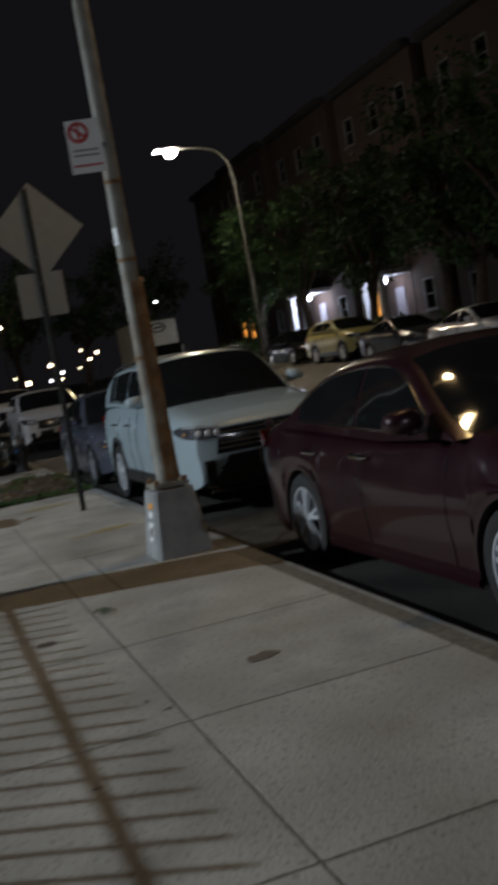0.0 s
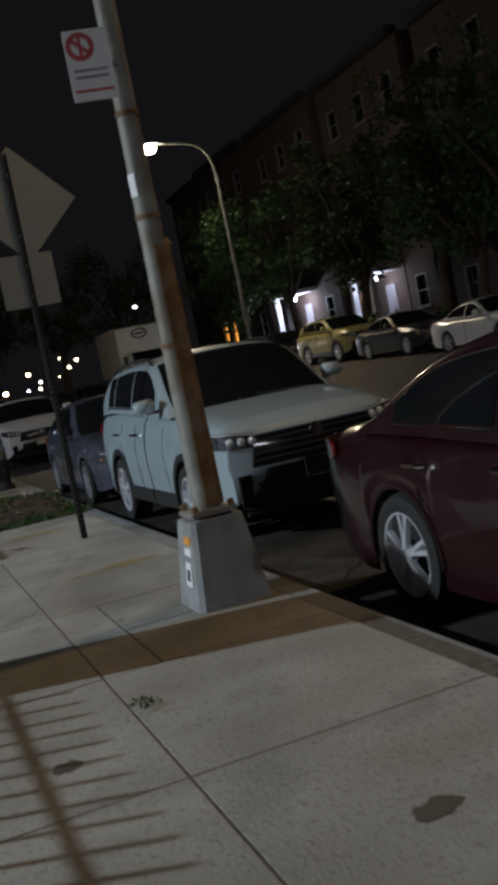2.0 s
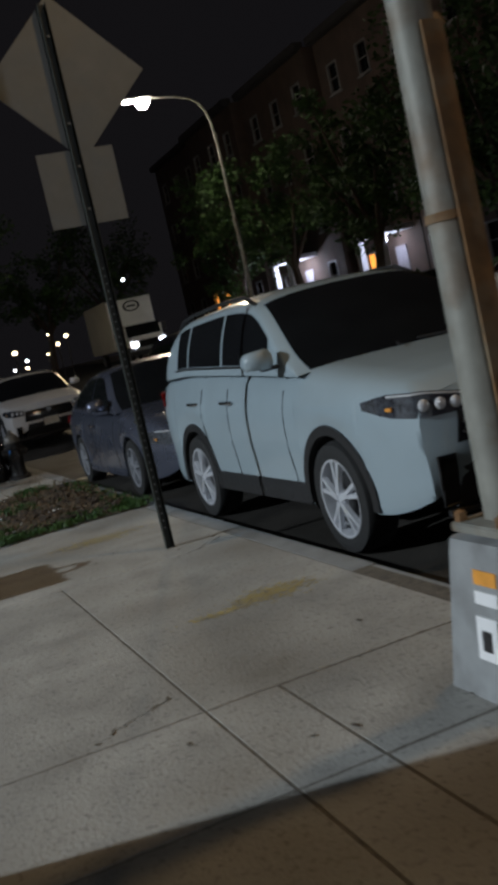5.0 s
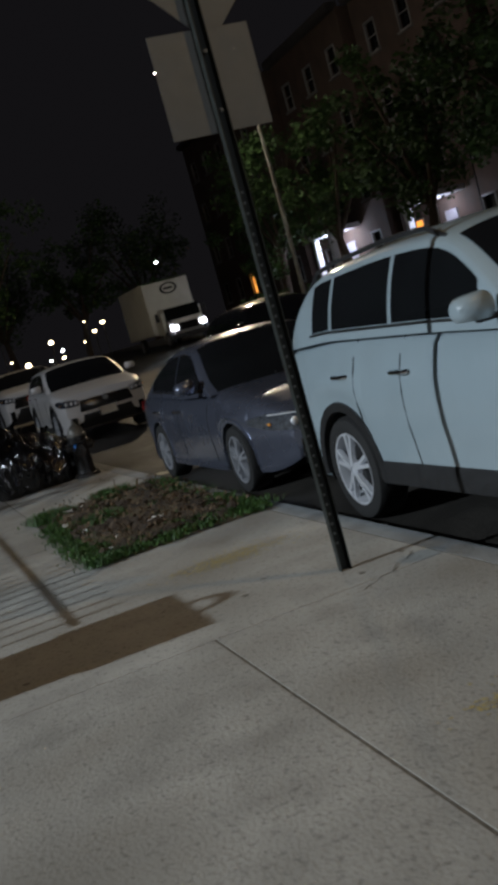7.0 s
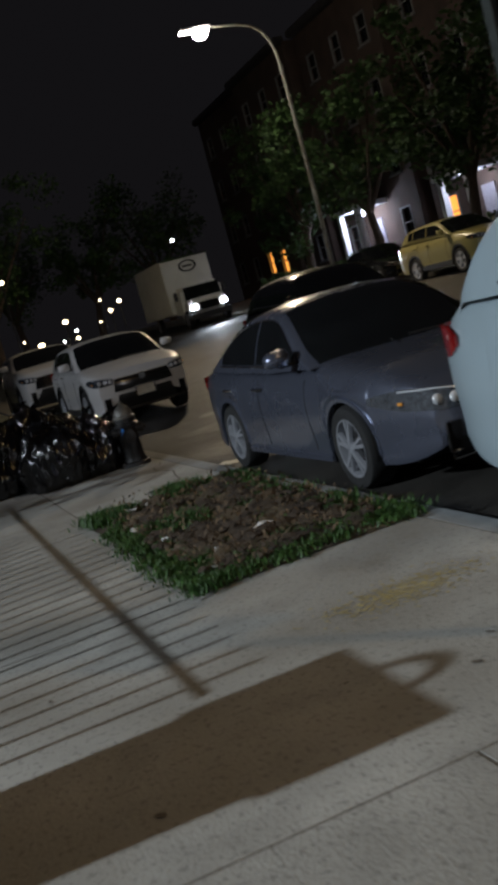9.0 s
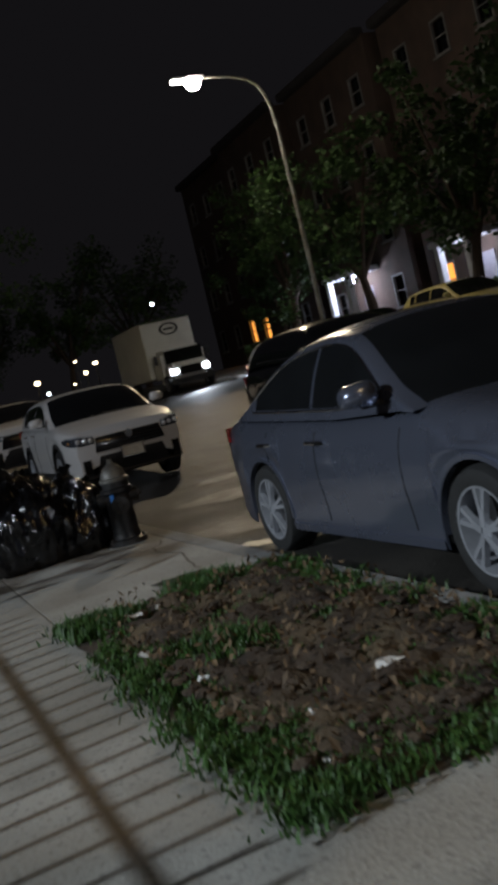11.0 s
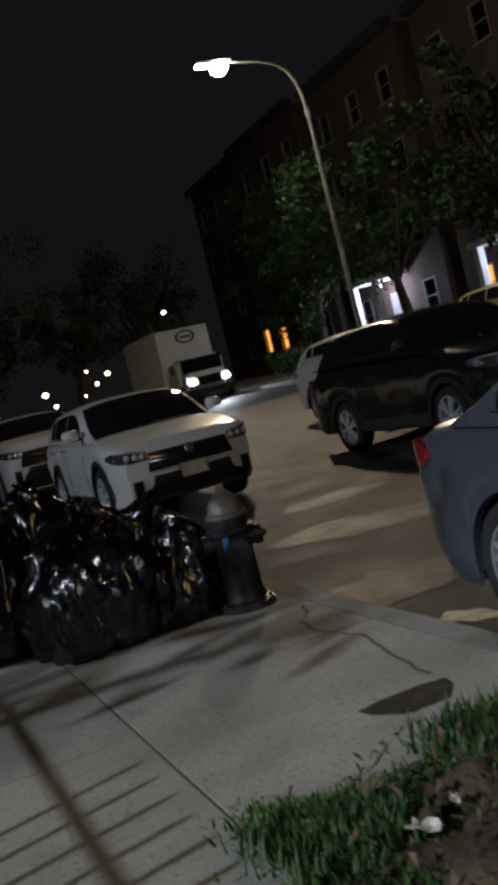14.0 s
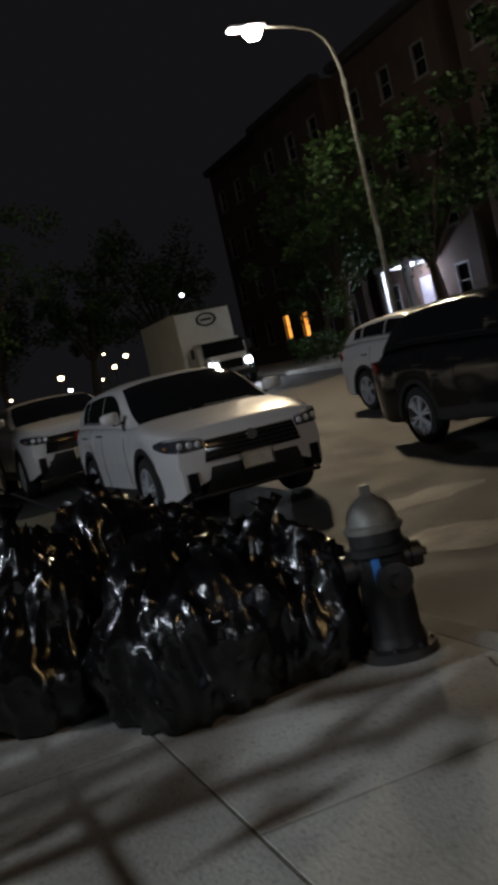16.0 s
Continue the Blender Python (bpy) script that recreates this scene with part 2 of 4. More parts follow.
        self.grille = k["grille"]
        self.grille_taper = k["grille_taper"]
        self.intake = k["intake"]
        self.lip_mat = k["lip_mat"]
        self.badge_z = k["badge_z"]
        self.plate_z = k["plate_z"]

    def top(self, y):
        return float(np.interp(y, [p[0] for p in self.deck], [p[1] for p in self.deck]))

    def half(self, y):
        """Half width in plan, rounded at both ends."""
        w = self.W / 2
        nose = max(0.0, 1 - y / self.nose_len)
        tail = max(0.0, 1 - (self.L - y) / self.tail_len)
        return w * (1 - self.nose_in * nose ** 2.2 - self.tail_in * tail ** 2.4)

    def low(self, y):
        z = self.sill + 0.10 * max(0.0, 1 - y / 0.45) ** 2 + 0.12 * max(0.0, 1 - (self.L - y) / 0.5) ** 2
        for hub in self.hubs:
            d = abs(y - hub)
            if d < self.arch:
                z = max(z, self.R + math.sqrt(self.arch ** 2 - d * d))
        return z


def smooth_line(pts, n):
    ys = np.linspace(pts[0][0], pts[-1][0], n)
    zs = np.interp(ys, [p[0] for p in pts], [p[1] for p in pts])
    pad = np.pad(zs, 3, mode="edge")
    return list(zip(ys, np.convolve(pad, np.array([1, 2, 3, 4, 3, 2, 1]) / 16, "valid")))


def section(s, y):
    w, zt, zb = s.half(y), s.top(y), s.low(y)
    shoulder = min(zt - 0.045, s.shoulder(y))
    zb = min(zb, shoulder - 0.02)
    pts = [(0.0, zt + s.crown), (0.35 * w, zt + s.crown * 0.8), (0.66 * w, zt + s.crown * 0.35), (0.83 * w, zt - 0.008), (0.925 * w, lerp(zt, shoulder, 0.45)), (0.965 * w, shoulder)]
    for u, k in ((0.1, 0.985), (0.25, 0.997), (0.45, 1.0), (0.62, 0.988), (0.8, 0.982), (0.93, 0.985), (1.0, 0.972)):
        pts.append((k * w, lerp(shoulder, zb, u)))
    return pts


def make_car(name, place, turn, s, colour, label, rim=M_RIM, spokes=5, suv=False, plate=M_PLATE, group="parked cars", lights=None, rails=False):
    car = thing(name, place, label, "car", group, turn=turn)
    L = s.L
    s.deck = smooth_line(s.deck, 160)

    def local(p):
        return (p[0], p[1] - L / 2, p[2])

    w_end, z_hi, z_lo = s.half(0.0), s.top(0.0) + s.crown, s.low(0.0)

    def swell(x, z):
        """How far the nose stands out before its flat plane."""
        v = min(1.0, abs(2 * (z - z_lo) / (z_hi - z_lo) - 1))
        return s.bulge * (1 - min(1.0, abs(x) / w_end) ** 3) * (1 - v ** 4)

    def wrap_lamp(tail, x_in, reach, z, rise, h):
        """Rows of points of a lamp that runs round a corner of the body."""
        plan = [(k * w_end, -swell(k * w_end, z)) for k in np.linspace(x_in, 0.94, 6)]
        plan += [(s.half(L - q if tail else q) * 0.985, q) for q in np.linspace(0.03, reach, 6)]
        rows = []
        for k, (x, y) in enumerate(plan):
            x0, y0 = plan[max(k - 1, 0)]
            x1, y1 = plan[min(k + 1, len(plan) - 1)]
            n = Vector((y1 - y0, x0 - x1)).normalized() * 0.014
            n = n if n.x - n.y > 0 else -n
            u = k / (len(plan) - 1)
            hh = h * float(np.interp(u, (0, 0.45, 0.75, 1), (0.72, 1.0, 0.9, 0.30)))
            yy = y + n.y
            rows.append([(x + n.x, (L - yy if tail else yy) - L / 2, z + rise * u + (q - 0.5) * hh) for q in np.linspace(0, 1, 4)])
        return rows

    # lower body
    ys = sorted(set(np.round(np.concatenate([np.linspace(0, 0.5, 14), np.linspace(0.5, L - 0.5, 90), np.linspace(L - 0.5, L, 14)] +
                                            [[h - s.arch - 0.001, h - s.arch + 0.004, h + s.arch - 0.004, h + s.arch + 0.001] for h in s.hubs]), 4)))
    rows = []
    for y in ys:
        half = section(s, y)
        rows.append([local((-x, y, z)) for x, z in half[::-1]] + [local((x, y, z)) for x, z in half[1:]])
    bm = bmesh.new()
    add_grid(bm, rows)
    for y0, inward in ((0.0, 1), (L, -1)):
        half = section(s, y0)
        ring = [(-x, z) for x, z in half[::-1]] + half[1:]
        zc = lerp(half[0][1], half[-1][1], 0.5)
        add_grid(bm, [[local((x * k, y0 - inward * swell(x * k, lerp(zc, z, k)), lerp(zc, z, k))) for x, z in ring] for k in (1.0, 0.97, 0.92, 0.84, 0.72, 0.55, 0.35, 0.0)])
    bmesh.ops.remove_doubles(bm, verts=bm.verts, dist=0.0005)
    part("body", bm, colour, car, smooth=40)
    # wheel wells and underside
    for h in s.hubs:
        bm = bmesh.new()
        a = s.arch - 0.004
        rows = [[(x, h - L / 2 + a * math.cos(t), s.R + a * math.sin(t)) for t in np.linspace(-0.25, math.pi + 0.25, 20)] for x in (-s.W / 2 * 0.965, s.W / 2 * 0.965)]
        add_grid(bm, rows)
        part("wheel_well", bm, M_WELL, car)
        for side in (-1, 1):
            bm = bmesh.new()
            ww = 0.055 if suv else 0.018
            edge = [[(side * (s.half(h + rr * math.cos(t)) * 0.982 + off), h - L / 2 + rr * math.cos(t), s.R + rr * math.sin(t))
                     for t in np.linspace(-0.12, math.pi + 0.12, 26)] for rr, off in ((s.arch - 0.012, -0.03), (s.arch - 0.008, 0.012), (s.arch + ww, 0.014), (s.arch + ww + 0.01, -0.02))]
            add_grid(bm, edge)
            part("arch_trim", bm, M_TRIM if suv else colour, car)
    part("underbody", box((0, 0, s.sill + 0.06), (s.W * 0.80, L * 0.9, 0.10)), M_WELL, car)
    for h in s.hubs:
        for side in (-1, 1):
            wheel(car, side * (s.W / 2 - 0.125), h - L / 2, s.R, spokes, rim, side)
    # cabin: one arched shell over the beltline
    f0, f1, r1, r0 = s.cabin
    arc_y = np.linspace(f0, r0, 240)
    arc_z = np.interp(arc_y, (f0, f1, lerp(f1, r1, 0.4), r1, r0), (s.top(f0) - 0.02, s.H - 0.035, s.H, s.H - s.roof_fall, s.top(r0) - 0.02))
    for _ in range(2):
        wide = 17
        pad = np.concatenate([2 * arc_z[0] - arc_z[wide:0:-1], arc_z, 2 * arc_z[-1] - arc_z[-2:-wide - 2:-1]])
        arc_z = np.convolve(pad, np.ones(2 * wide + 1) / (2 * wide + 1), "valid")

    def arc(y):
        return float(np.interp(y, arc_y, arc_z))

    def belt(y):
        return s.top(y) - 0.03

    def sweep(y, k):
        front = max(0.0, min(1.0, (f1 + 0.5 - y) / (f1 + 0.5 - f0)))
        rear = max(0.0, min(1.0, (y - r1 + 0.4) / (r0 - r1 + 0.4)))
        return (0.20 * front - 0.15 * rear) * k * k

    def flank(y, z, side, out=0.0):
        """A point of the cabin's side."""
        u = max(0.0, (z - belt(y)) / (s.H - belt(y)))
        wb = s.half(y) * 0.945
        x = lerp(wb, s.W / 2 * s.roof_in, u) + 0.03 * math.sin(math.pi * min(1, u))
        return local((side * (x + out), y + sweep(y, 1.0), z))

    def over(y, k, out=0.0):
        """A point of the windscreen, roof or rear window; k runs from -1 to 1 across."""
        e = min(0.075, max(0.004, (arc(y) - belt(y)) * 0.5))
        x = abs(flank(y, arc(y) - e, 1)[0])
        slope = (arc(y + 0.02) - arc(y - 0.02)) / 0.04
        nrm = Vector((0, -slope, 1)).normalized() * out
        z = arc(y) - e + (e + 0.02) * (1 - abs(k) ** 2.6) ** 0.6
        return local((x * k, y + sweep(y, abs(k)) + nrm.y, z + nrm.z))

    bm = bmesh.new()
    rows = []
    for y in np.linspace(f0 + 0.004, r0 - 0.004, 44):
        e = min(0.075, max(0.004, (arc(y) - belt(y)) * 0.5))
        zs = np.linspace(min(belt(y), arc(y) - 2 * e), arc(y) - e, 7)
        rows.append([flank(y, z, -1) for z in zs[:-1]] + [over(y, k) for k in np.sin(np.linspace(-1, 1, 17) * math.pi / 2)] + [flank(y, z, 1) for z in zs[-2::-1]])
    add_grid(bm, rows)
    part("cabin", bm, colour, car, smooth=50)
    for nm, ya, yb in (("windscreen", f0 + 0.03, f1 + 0.04), ("rear_window", r1 + 0.06, r0 - 0.05)):
        rows = [[over(y, k, 0.007) for k in np.linspace(-0.90, 0.90, 15)] for y in np.linspace(ya, yb, 12)]
        part(nm, thick(add_grid(bmesh.new(), rows), 0.004), M_GLASS, car)
    # side windows between the pillars, arched under the roof
    span = r0 - f0
    for side in (-1, 1):
        for a0, a1 in s.windows:
            rows = []
            for q in np.linspace(0, 1, 7):
                row = []
                for y in np.linspace(f0 + a0 * span, f0 + a1 * span, 14):
                    lo = belt(y) + 0.075
                    row.append(flank(y, lerp(lo, max(lo + 0.004, arc(y) - 0.10), q), side, 0.006))
                rows.append(row)
            part("side_window", thick(add_grid(bmesh.new(), rows), 0.004), M_GLASS, car)
        ends = np.linspace(f0 + (s.windows[0][0] - 0.01) * span, f0 + (s.windows[-1][1] + 0.01) * span, 26)
        part("window_trim", tube([flank(y, belt(y) + 0.062, side, 0.010) for y in ends], 0.009, 6), M_CHROME if not suv else M_TRIM, car)
        if not suv:
            part("window_arch_trim", tube([flank(y, max(belt(y) + 0.066, arc(y) - 0.094), side, 0.009) for y in ends], 0.006, 6), M_CHROME, car)
        for y in s.handles:
            x = s.half(y) * 0.99 + 0.012
            bm = tube([(side * (x - 0.02), y - L / 2 - 0.09, s.handle_z), (side * (x + 0.012), y - L / 2 - 0.07, s.handle_z + 0.004), (side * (x + 0.014), y - L / 2 + 0.07, s.handle_z + 0.008),
                       (side * (x - 0.02), y - L / 2 + 0.09, s.handle_z + 0.008)], 0.014, 8)
            part("door_handle", bm, s.handle_mat, car)
        for y in s.seams:
            pts = []
            for z in np.linspace(s.sill + 0.09, s.top(y) - 0.05, 9):
                sec = section(s, y)
                zs, xs = [p[1] for p in sec][::-1], [p[0] for p in sec][::-1]
                pts.append((side * (float(np.interp(z, zs, xs)) + 0.0005), y - L / 2 + 0.03 * math.sin((z - s.sill) * 3), z))
            part("door_seam", tube(pts, 0.005, 5), M_WELL, car)
        # sill strip
        bm = bmesh.new()
        y0, y1 = s.hubs[0] + s.arch + 0.01, s.hubs[1] - s.arch - 0.01
        hh = 0.16 if suv else 0.06
        add_grid(bm, [[(side * (s.half(y) * 0.975 + off), y - L / 2, s.sill + dz) for y in np.linspace(y0, y1, 12)] for off, dz in ((-0.05, -0.02), (0.016, 0.0), (0.02, hh * 0.8), (0.0, hh))])
        part("sill", bm, M_TRIM if suv else colour, car)
        # mirror
        y = f0 + 0.50
        x = s.half(y)
        mz = s.top(y) + 0.10
        mir = new("mirror")
        mir.parent = car
        bm = bmesh.new()
        bmesh.ops.create_uvsphere(bm, u_segments=18, v_segments=12, radius=1.0)
        for v in bm.verts:
            v.co = Vector((side * (x + 0.09 + max(-0.8, min(0.85, v.co.x)) * 0.125), y - L / 2 + max(-1, min(0.4, v.co.y)) * 0.10, mz + max(-0.7, min(0.8, v.co.z)) * (0.088 - 0.012 * v.co.x)))
        part("mirror_cap", bm, colour, mir)
        part("mirror_arm", box((side * (x + 0.005), y - L / 2 + 0.01, mz - 0.065), (0.14, 0.06, 0.03), 0.01), M_TRIM, mir)
        # lamps
        rows = [[(side * x, y, z) for x, y, z in row] for row in wrap_lamp(False, s.lamp_in, s.lamp_back, s.lamp_z, s.lamp_rise, s.lamp_h)]
        hl = part("headlight", thick(add_grid(bmesh.new(), rows), 0.016), M_LENS if not lights else lights, car)
        part("light_strip", tube([Vector(r[3]) + Vector((side * 0.004, -0.006, -0.012)) for r in rows[:9]], 0.007, 6), M_DRL, hl)
        for k in (1, 3, 5):
            bm = bmesh.new()
            bmesh.ops.create_uvsphere(bm, u_segments=12, v_segments=8, radius=s.lamp_h * 0.24)
            bmesh.ops.scale(bm, vec=(1, 0.5, 1), verts=bm.verts)
            bmesh.ops.translate(bm, vec=Vector(rows[k][1]).lerp(Vector(rows[k][2]), 0.4) + Vector((side * 0.004, -0.004, 0)), verts=bm.verts)
            part("lamp_unit", bm, M_DRL, hl)
        part("side_marker", box(Vector(rows[8][1]) + Vector((side * 0.004, 0, 0.004)), (0.012, 0.07, 0.022), 0.003), M_ORANGE, hl, "amber side marker")
        rows = [[(side * x, y, z) for x, y, z in row] for row in wrap_lamp(True, 0.62, 0.26, s.tail_z, 0.0, s.tail_h)]
        part("tail_light", thick(add_grid(bmesh.new(), rows), 0.016), M_TAIL, car)
        # corner vent of the bumper, with its bright blade
        lw, lz, lh = s.intake
        rows = []
        for k in np.linspace(0.80, 0.93, 5):
            rows.append([local((side * k * w_end, -swell(k * w_end, z) - 0.010, z)) for z in np.linspace(lz - lh * 0.42, lz + lh * 0.42, 4)])
        vent = part("corner_vent", thick(add_grid(bmesh.new(), rows), 0.012), M_GLOSS, car)
        part("vent_blade", tube([Vector(r[0]) + Vector((0, -0.008, 0.0)) for r in rows] + [Vector(rows[-1][k]) + Vector((side * 0.004, -0.006, 0)) for k in (1, 2, 3)], 0.010, 6), M_TRIM if suv else s.lip_mat, vent)
    # face of the car
    gw, gz, gh = s.grille
    bm = bmesh.new()
    rows = []
    for u in np.linspace(0, 1, 6):
        z = gz + (u - 0.5) * gh
        w = gw / 2 * (1 - s.grille_taper * (1 - u))
        rows.append([local((w * k, -swell(w * k, z) - 0.014, z)) for k in np.linspace(-1, 1, 13)])
    part("grille_frame", tube([Vector(p) + Vector((0, -0.004, 0)) for p in rows[-1]], 0.012, 6), M_CHROME if not suv else colour, car)
    gr = part("grille", thick(add_grid(bm, rows), 0.03), M_GLOSS, car)
    for u in (0.2, 0.4, 0.6, 0.8):
        z = gz + (u - 0.5) * gh
        w = gw / 2 * (1 - s.grille_taper * (1 - u)) * 0.96
        part("grille_bar", tube([local((w * k, -swell(w * k, z) - 0.022, z)) for k in np.linspace(-1, 1, 9)], 0.008, 6), M_TRIM, gr)
    lw, lz, lh = s.intake
    rows = [[local((lw / 2 * k * (1 - 0.14 * u), -swell(lw / 2 * k, lz + (u - 0.5) * lh) - 0.012, lz + (u - 0.5) * lh)) for k in np.linspace(-1, 1, 13)] for u in (0, 0.33, 0.66, 1)]
    part("lower_intake", thick(add_grid(bmesh.new(), rows), 0.03), M_TRIM, car)
    part("bumper_lip", tube([local((w_end * 0.90 * k, -swell(w_end * 0.90 * k, lz - lh / 2 - 0.02) - 0.012, lz - lh / 2 - 0.02)) for k in np.linspace(-1, 1, 13)], 0.022, 8), s.lip_mat, car)
    part("badge", lathe([(-0.012, 0.001), (-0.012, 0.055), (0.0, 0.06)], 20), M_CHROME, car).matrix_basis = pose(*local((0, -swell(0, s.badge_z) - 0.028, s.badge_z)), 0, 0, 90)
    lp = part("licence_plate", box(local((0, -swell(0, s.plate_z) - 0.042, s.plate_z)), (0.31, 0.014, 0.155), 0.004), plate, car)
    for dx, dz, sx, sz in ((0, 0.082, 0.35, 0.016), (0, -0.082, 0.35, 0.016), (0.167, 0, 0.016, 0.15), (-0.167, 0, 0.016, 0.15)):
        part("plate_frame", box(local((dx, -swell(0, s.plate_z) - 0.050, s.plate_z + dz)), (sx, 0.012, sz), 0.003), M_CHROME, lp)
    part("rear_licence_plate", box(local((0, L + swell(0, 0.78) + 0.012, 0.78)), (0.31, 0.012, 0.155), 0.004), M_PLATE, car)
    for side in (-1, 1):
        part("wiper", tube([local((side * 0.08 - 0.12, f0 + 0.02, s.top(f0) + 0.05)), local((side * 0.35 + 0.12, f0 - 0.06, s.top(f0) + 0.035))], 0.008, 5), M_TRIM, car)
    if rails:
        for side in (-1, 1):
            pts = [over(y, side * 0.93) for y in np.linspace(f1 + 0.15, r1 + 0.05, 9)]
            pts = [Vector(p) + Vector((0, 0, -0.01 if k in (0, 8) else 0.045)) for k, p in enumerate(pts)]
            part("roof_rail", tube(pts, 0.016, 7), M_TRIM, car)
    return car


def suv_shape(**k):
    d = dict(L=4.60, W=1.855, H=1.76, R=0.37, hubs=(0.93, 3.62), arch=0.425, sill=0.30, crown=0.025, bulge=0.10, nose_len=0.8, nose_in=0.15, tail_len=0.5, tail_in=0.10,
             deck=[(0, 0.97), (0.10, 1.07), (0.5, 1.13), (1.10, 1.20), (2.2, 1.25), (3.6, 1.30), (4.45, 1.28), (4.6, 1.12)],
             shoulder=lambda y: 0.99 + 0.02 * y, cabin=(1.05, 1.95, 4.10, 4.56), roof_in=0.72, roof_fall=0.05, windows=((0.165, 0.46), (0.475, 0.70), (0.715, 0.80)),
             handles=(2.62, 3.45), handle_z=1.02, handle_mat=M_CHROME, seams=(1.52, 2.62, 3.25), lamp_in=0.66, lamp_back=0.42, lamp_z=0.91, lamp_rise=0.05, lamp_h=0.15,
             tail_z=1.05, tail_h=0.20, grille=(1.10, 0.82, 0.27), grille_taper=-0.10, intake=(1.30, 0.49, 0.34), lip_mat=M_TRIM, badge_z=0.90, plate_z=0.60)
    d.update(k)
    return Shape(**d)


def sedan_shape(**k):
    d = dict(L=4.70, W=1.83, H=1.44, R=0.325, hubs=(0.92, 3.65), arch=0.368, sill=0.20, crown=0.022, bulge=0.12, nose_len=0.9, nose_in=0.18, tail_len=0.7, tail_in=0.14,
             deck=[(0, 0.68), (0.10, 0.76), (0.5, 0.86), (1.35, 0.975), (2.3, 0.94), (3.5, 0.985), (4.2, 1.01), (4.58, 0.99), (4.7, 0.90)],
             shoulder=lambda y: 0.74 + 0.035 * y, cabin=(1.28, 2.15, 3.20, 4.12), roof_in=0.66, roof_fall=0.075, windows=((0.13, 0.47), (0.49, 0.84)),
             handles=(2.62, 3.45), handle_z=0.80, handle_mat=M_CHROME, seams=(1.55, 2.62, 3.42), lamp_in=0.56, lamp_back=0.46, lamp_z=0.625, lamp_rise=0.06, lamp_h=0.12,
             tail_z=0.86, tail_h=0.15, grille=(0.84, 0.58, 0.16), grille_taper=0.2, intake=(1.08, 0.36, 0.20), lip_mat=M_CHROME, badge_z=0.58, plate_z=0.42)
    d.update(k)
    return Shape(**d)


P_RED = paint("maroon_paint", (0.026, 0.005, 0.010))
P_SUV = paint("grey_blue_paint", (0.34, 0.42, 0.46), metal=0.0, rough=0.4)
P_GREY = paint("slate_metallic_paint", (0.19, 0.21, 0.28), metal=0.72, rough=0.28)
P_WHITE = paint("white_paint", (0.74, 0.73, 0.72), metal=0.0)
P_BLACK = paint("black_paint", (0.007, 0.008, 0.009), metal=0.0, rough=0.2)
P_YELLOW = paint("yellow_paint", (0.38, 0.34, 0.13), metal=0.0)
P_DARK = paint("dark_blue_paint", (0.02, 0.024, 0.035))


KERB = 3.04
make_car("red_sedan", (4.24, 7.90, -0.12), 0, sedan_shape(L=4.72, W=1.84, H=1.52, hubs=(0.95, 3.72), R=0.345, arch=0.385, tail_in=0.10, cabin=(1.25, 2.12, 3.42, 4.34), roof_fall=0.06, windows=((0.135, 0.47), (0.485, 0.82)), roof_in=0.68, handle_z=0.86,
                     deck=[(0, 0.72), (0.10, 0.80), (0.5, 0.90), (1.35, 1.02), (2.3, 0.99), (3.5, 1.04), (4.3, 1.06), (4.62, 1.03), (4.72, 0.94)], tail_z=0.92), P_RED,
         "dark maroon four-door sedan parked at the kerb", rim=M_RIM)
make_car("grey_blue_suv", (4.18, 14.54, -0.12), 0, suv_shape(H=1.80), P_SUV, "pale grey-blue compact SUV with black grille parked at the kerb", suv=True, rails=True,
         plate=M_TRIM)
make_car("slate_sedan", (4.20, 19.76, -0.12), 0,
         sedan_shape(L=4.50, H=1.49, hubs=(0.92, 3.60), cabin=(1.2, 2.12, 3.30, 4.22), windows=((0.14, 0.48), (0.495, 0.83)), roof_fall=0.06, nose_in=0.28, nose_len=1.1, bulge=0.15, lamp_h=0.165, lamp_back=0.56, lamp_z=0.61, intake=(1.14, 0.36, 0.25), grille=(0.86, 0.60, 0.14),
                     deck=[(0, 0.66), (0.10, 0.76), (0.5, 0.87), (1.35, 0.975), (2.3, 0.96), (3.4, 0.995), (4.1, 1.02), (4.4, 0.99), (4.5, 0.90)]),
         P_GREY, "slate grey metallic coupe-like sedan parked beside the planted bed", rim=M_RIM_DARK, plate=M_TRIM)
make_car("white_crossover", (4.25, 30.75, ground_z(4.2, 30.0)), 0, suv_shape(L=4.40, W=1.82, H=1.60, hubs=(0.90, 3.52), lamp_z=0.80, grille=(0.96, 0.72, 0.22), badge_z=0.78, plate_z=0.54, intake=(1.1, 0.42, 0.26), sill=0.24,
                                                                                    deck=[(0, 0.84), (0.10, 0.94), (0.5, 1.02), (1.05, 1.10), (2.2, 1.13), (3.5, 1.17), (4.25, 1.16), (4.4, 1.02)], cabin=(1.0, 1.9, 3.8, 4.36)), P_WHITE,
         "white crossover with dark grille parked past the driveway", suv=True)
make_car("black_suv", (8.15, 28.95, ground_z(8.0, 29) + 0.03), 0, suv_shape(L=4.75, W=1.90), P_BLACK, "black SUV standing in the street", suv=True, spokes=6)
make_car("white_suv", (10.3, 34.2, ground_z(10.3, 34.2)), 0, suv_shape(H=1.65), P_WHITE, "white SUV parked beyond the black one", suv=True)
make_car("white_hatchback", (3.9, 37.2, ground_z(3.9, 37)), 0, suv_shape(L=4.3, H=1.62), P_WHITE, "white car parked behind the crossover", suv=True)
make_car("yellow_wagon", (17.7, 39.3, ground_z(16.2, 39.3)), 0, suv_shape(L=4.7, H=1.72), P_YELLOW, "yellow wagon parked across the street", suv=True)
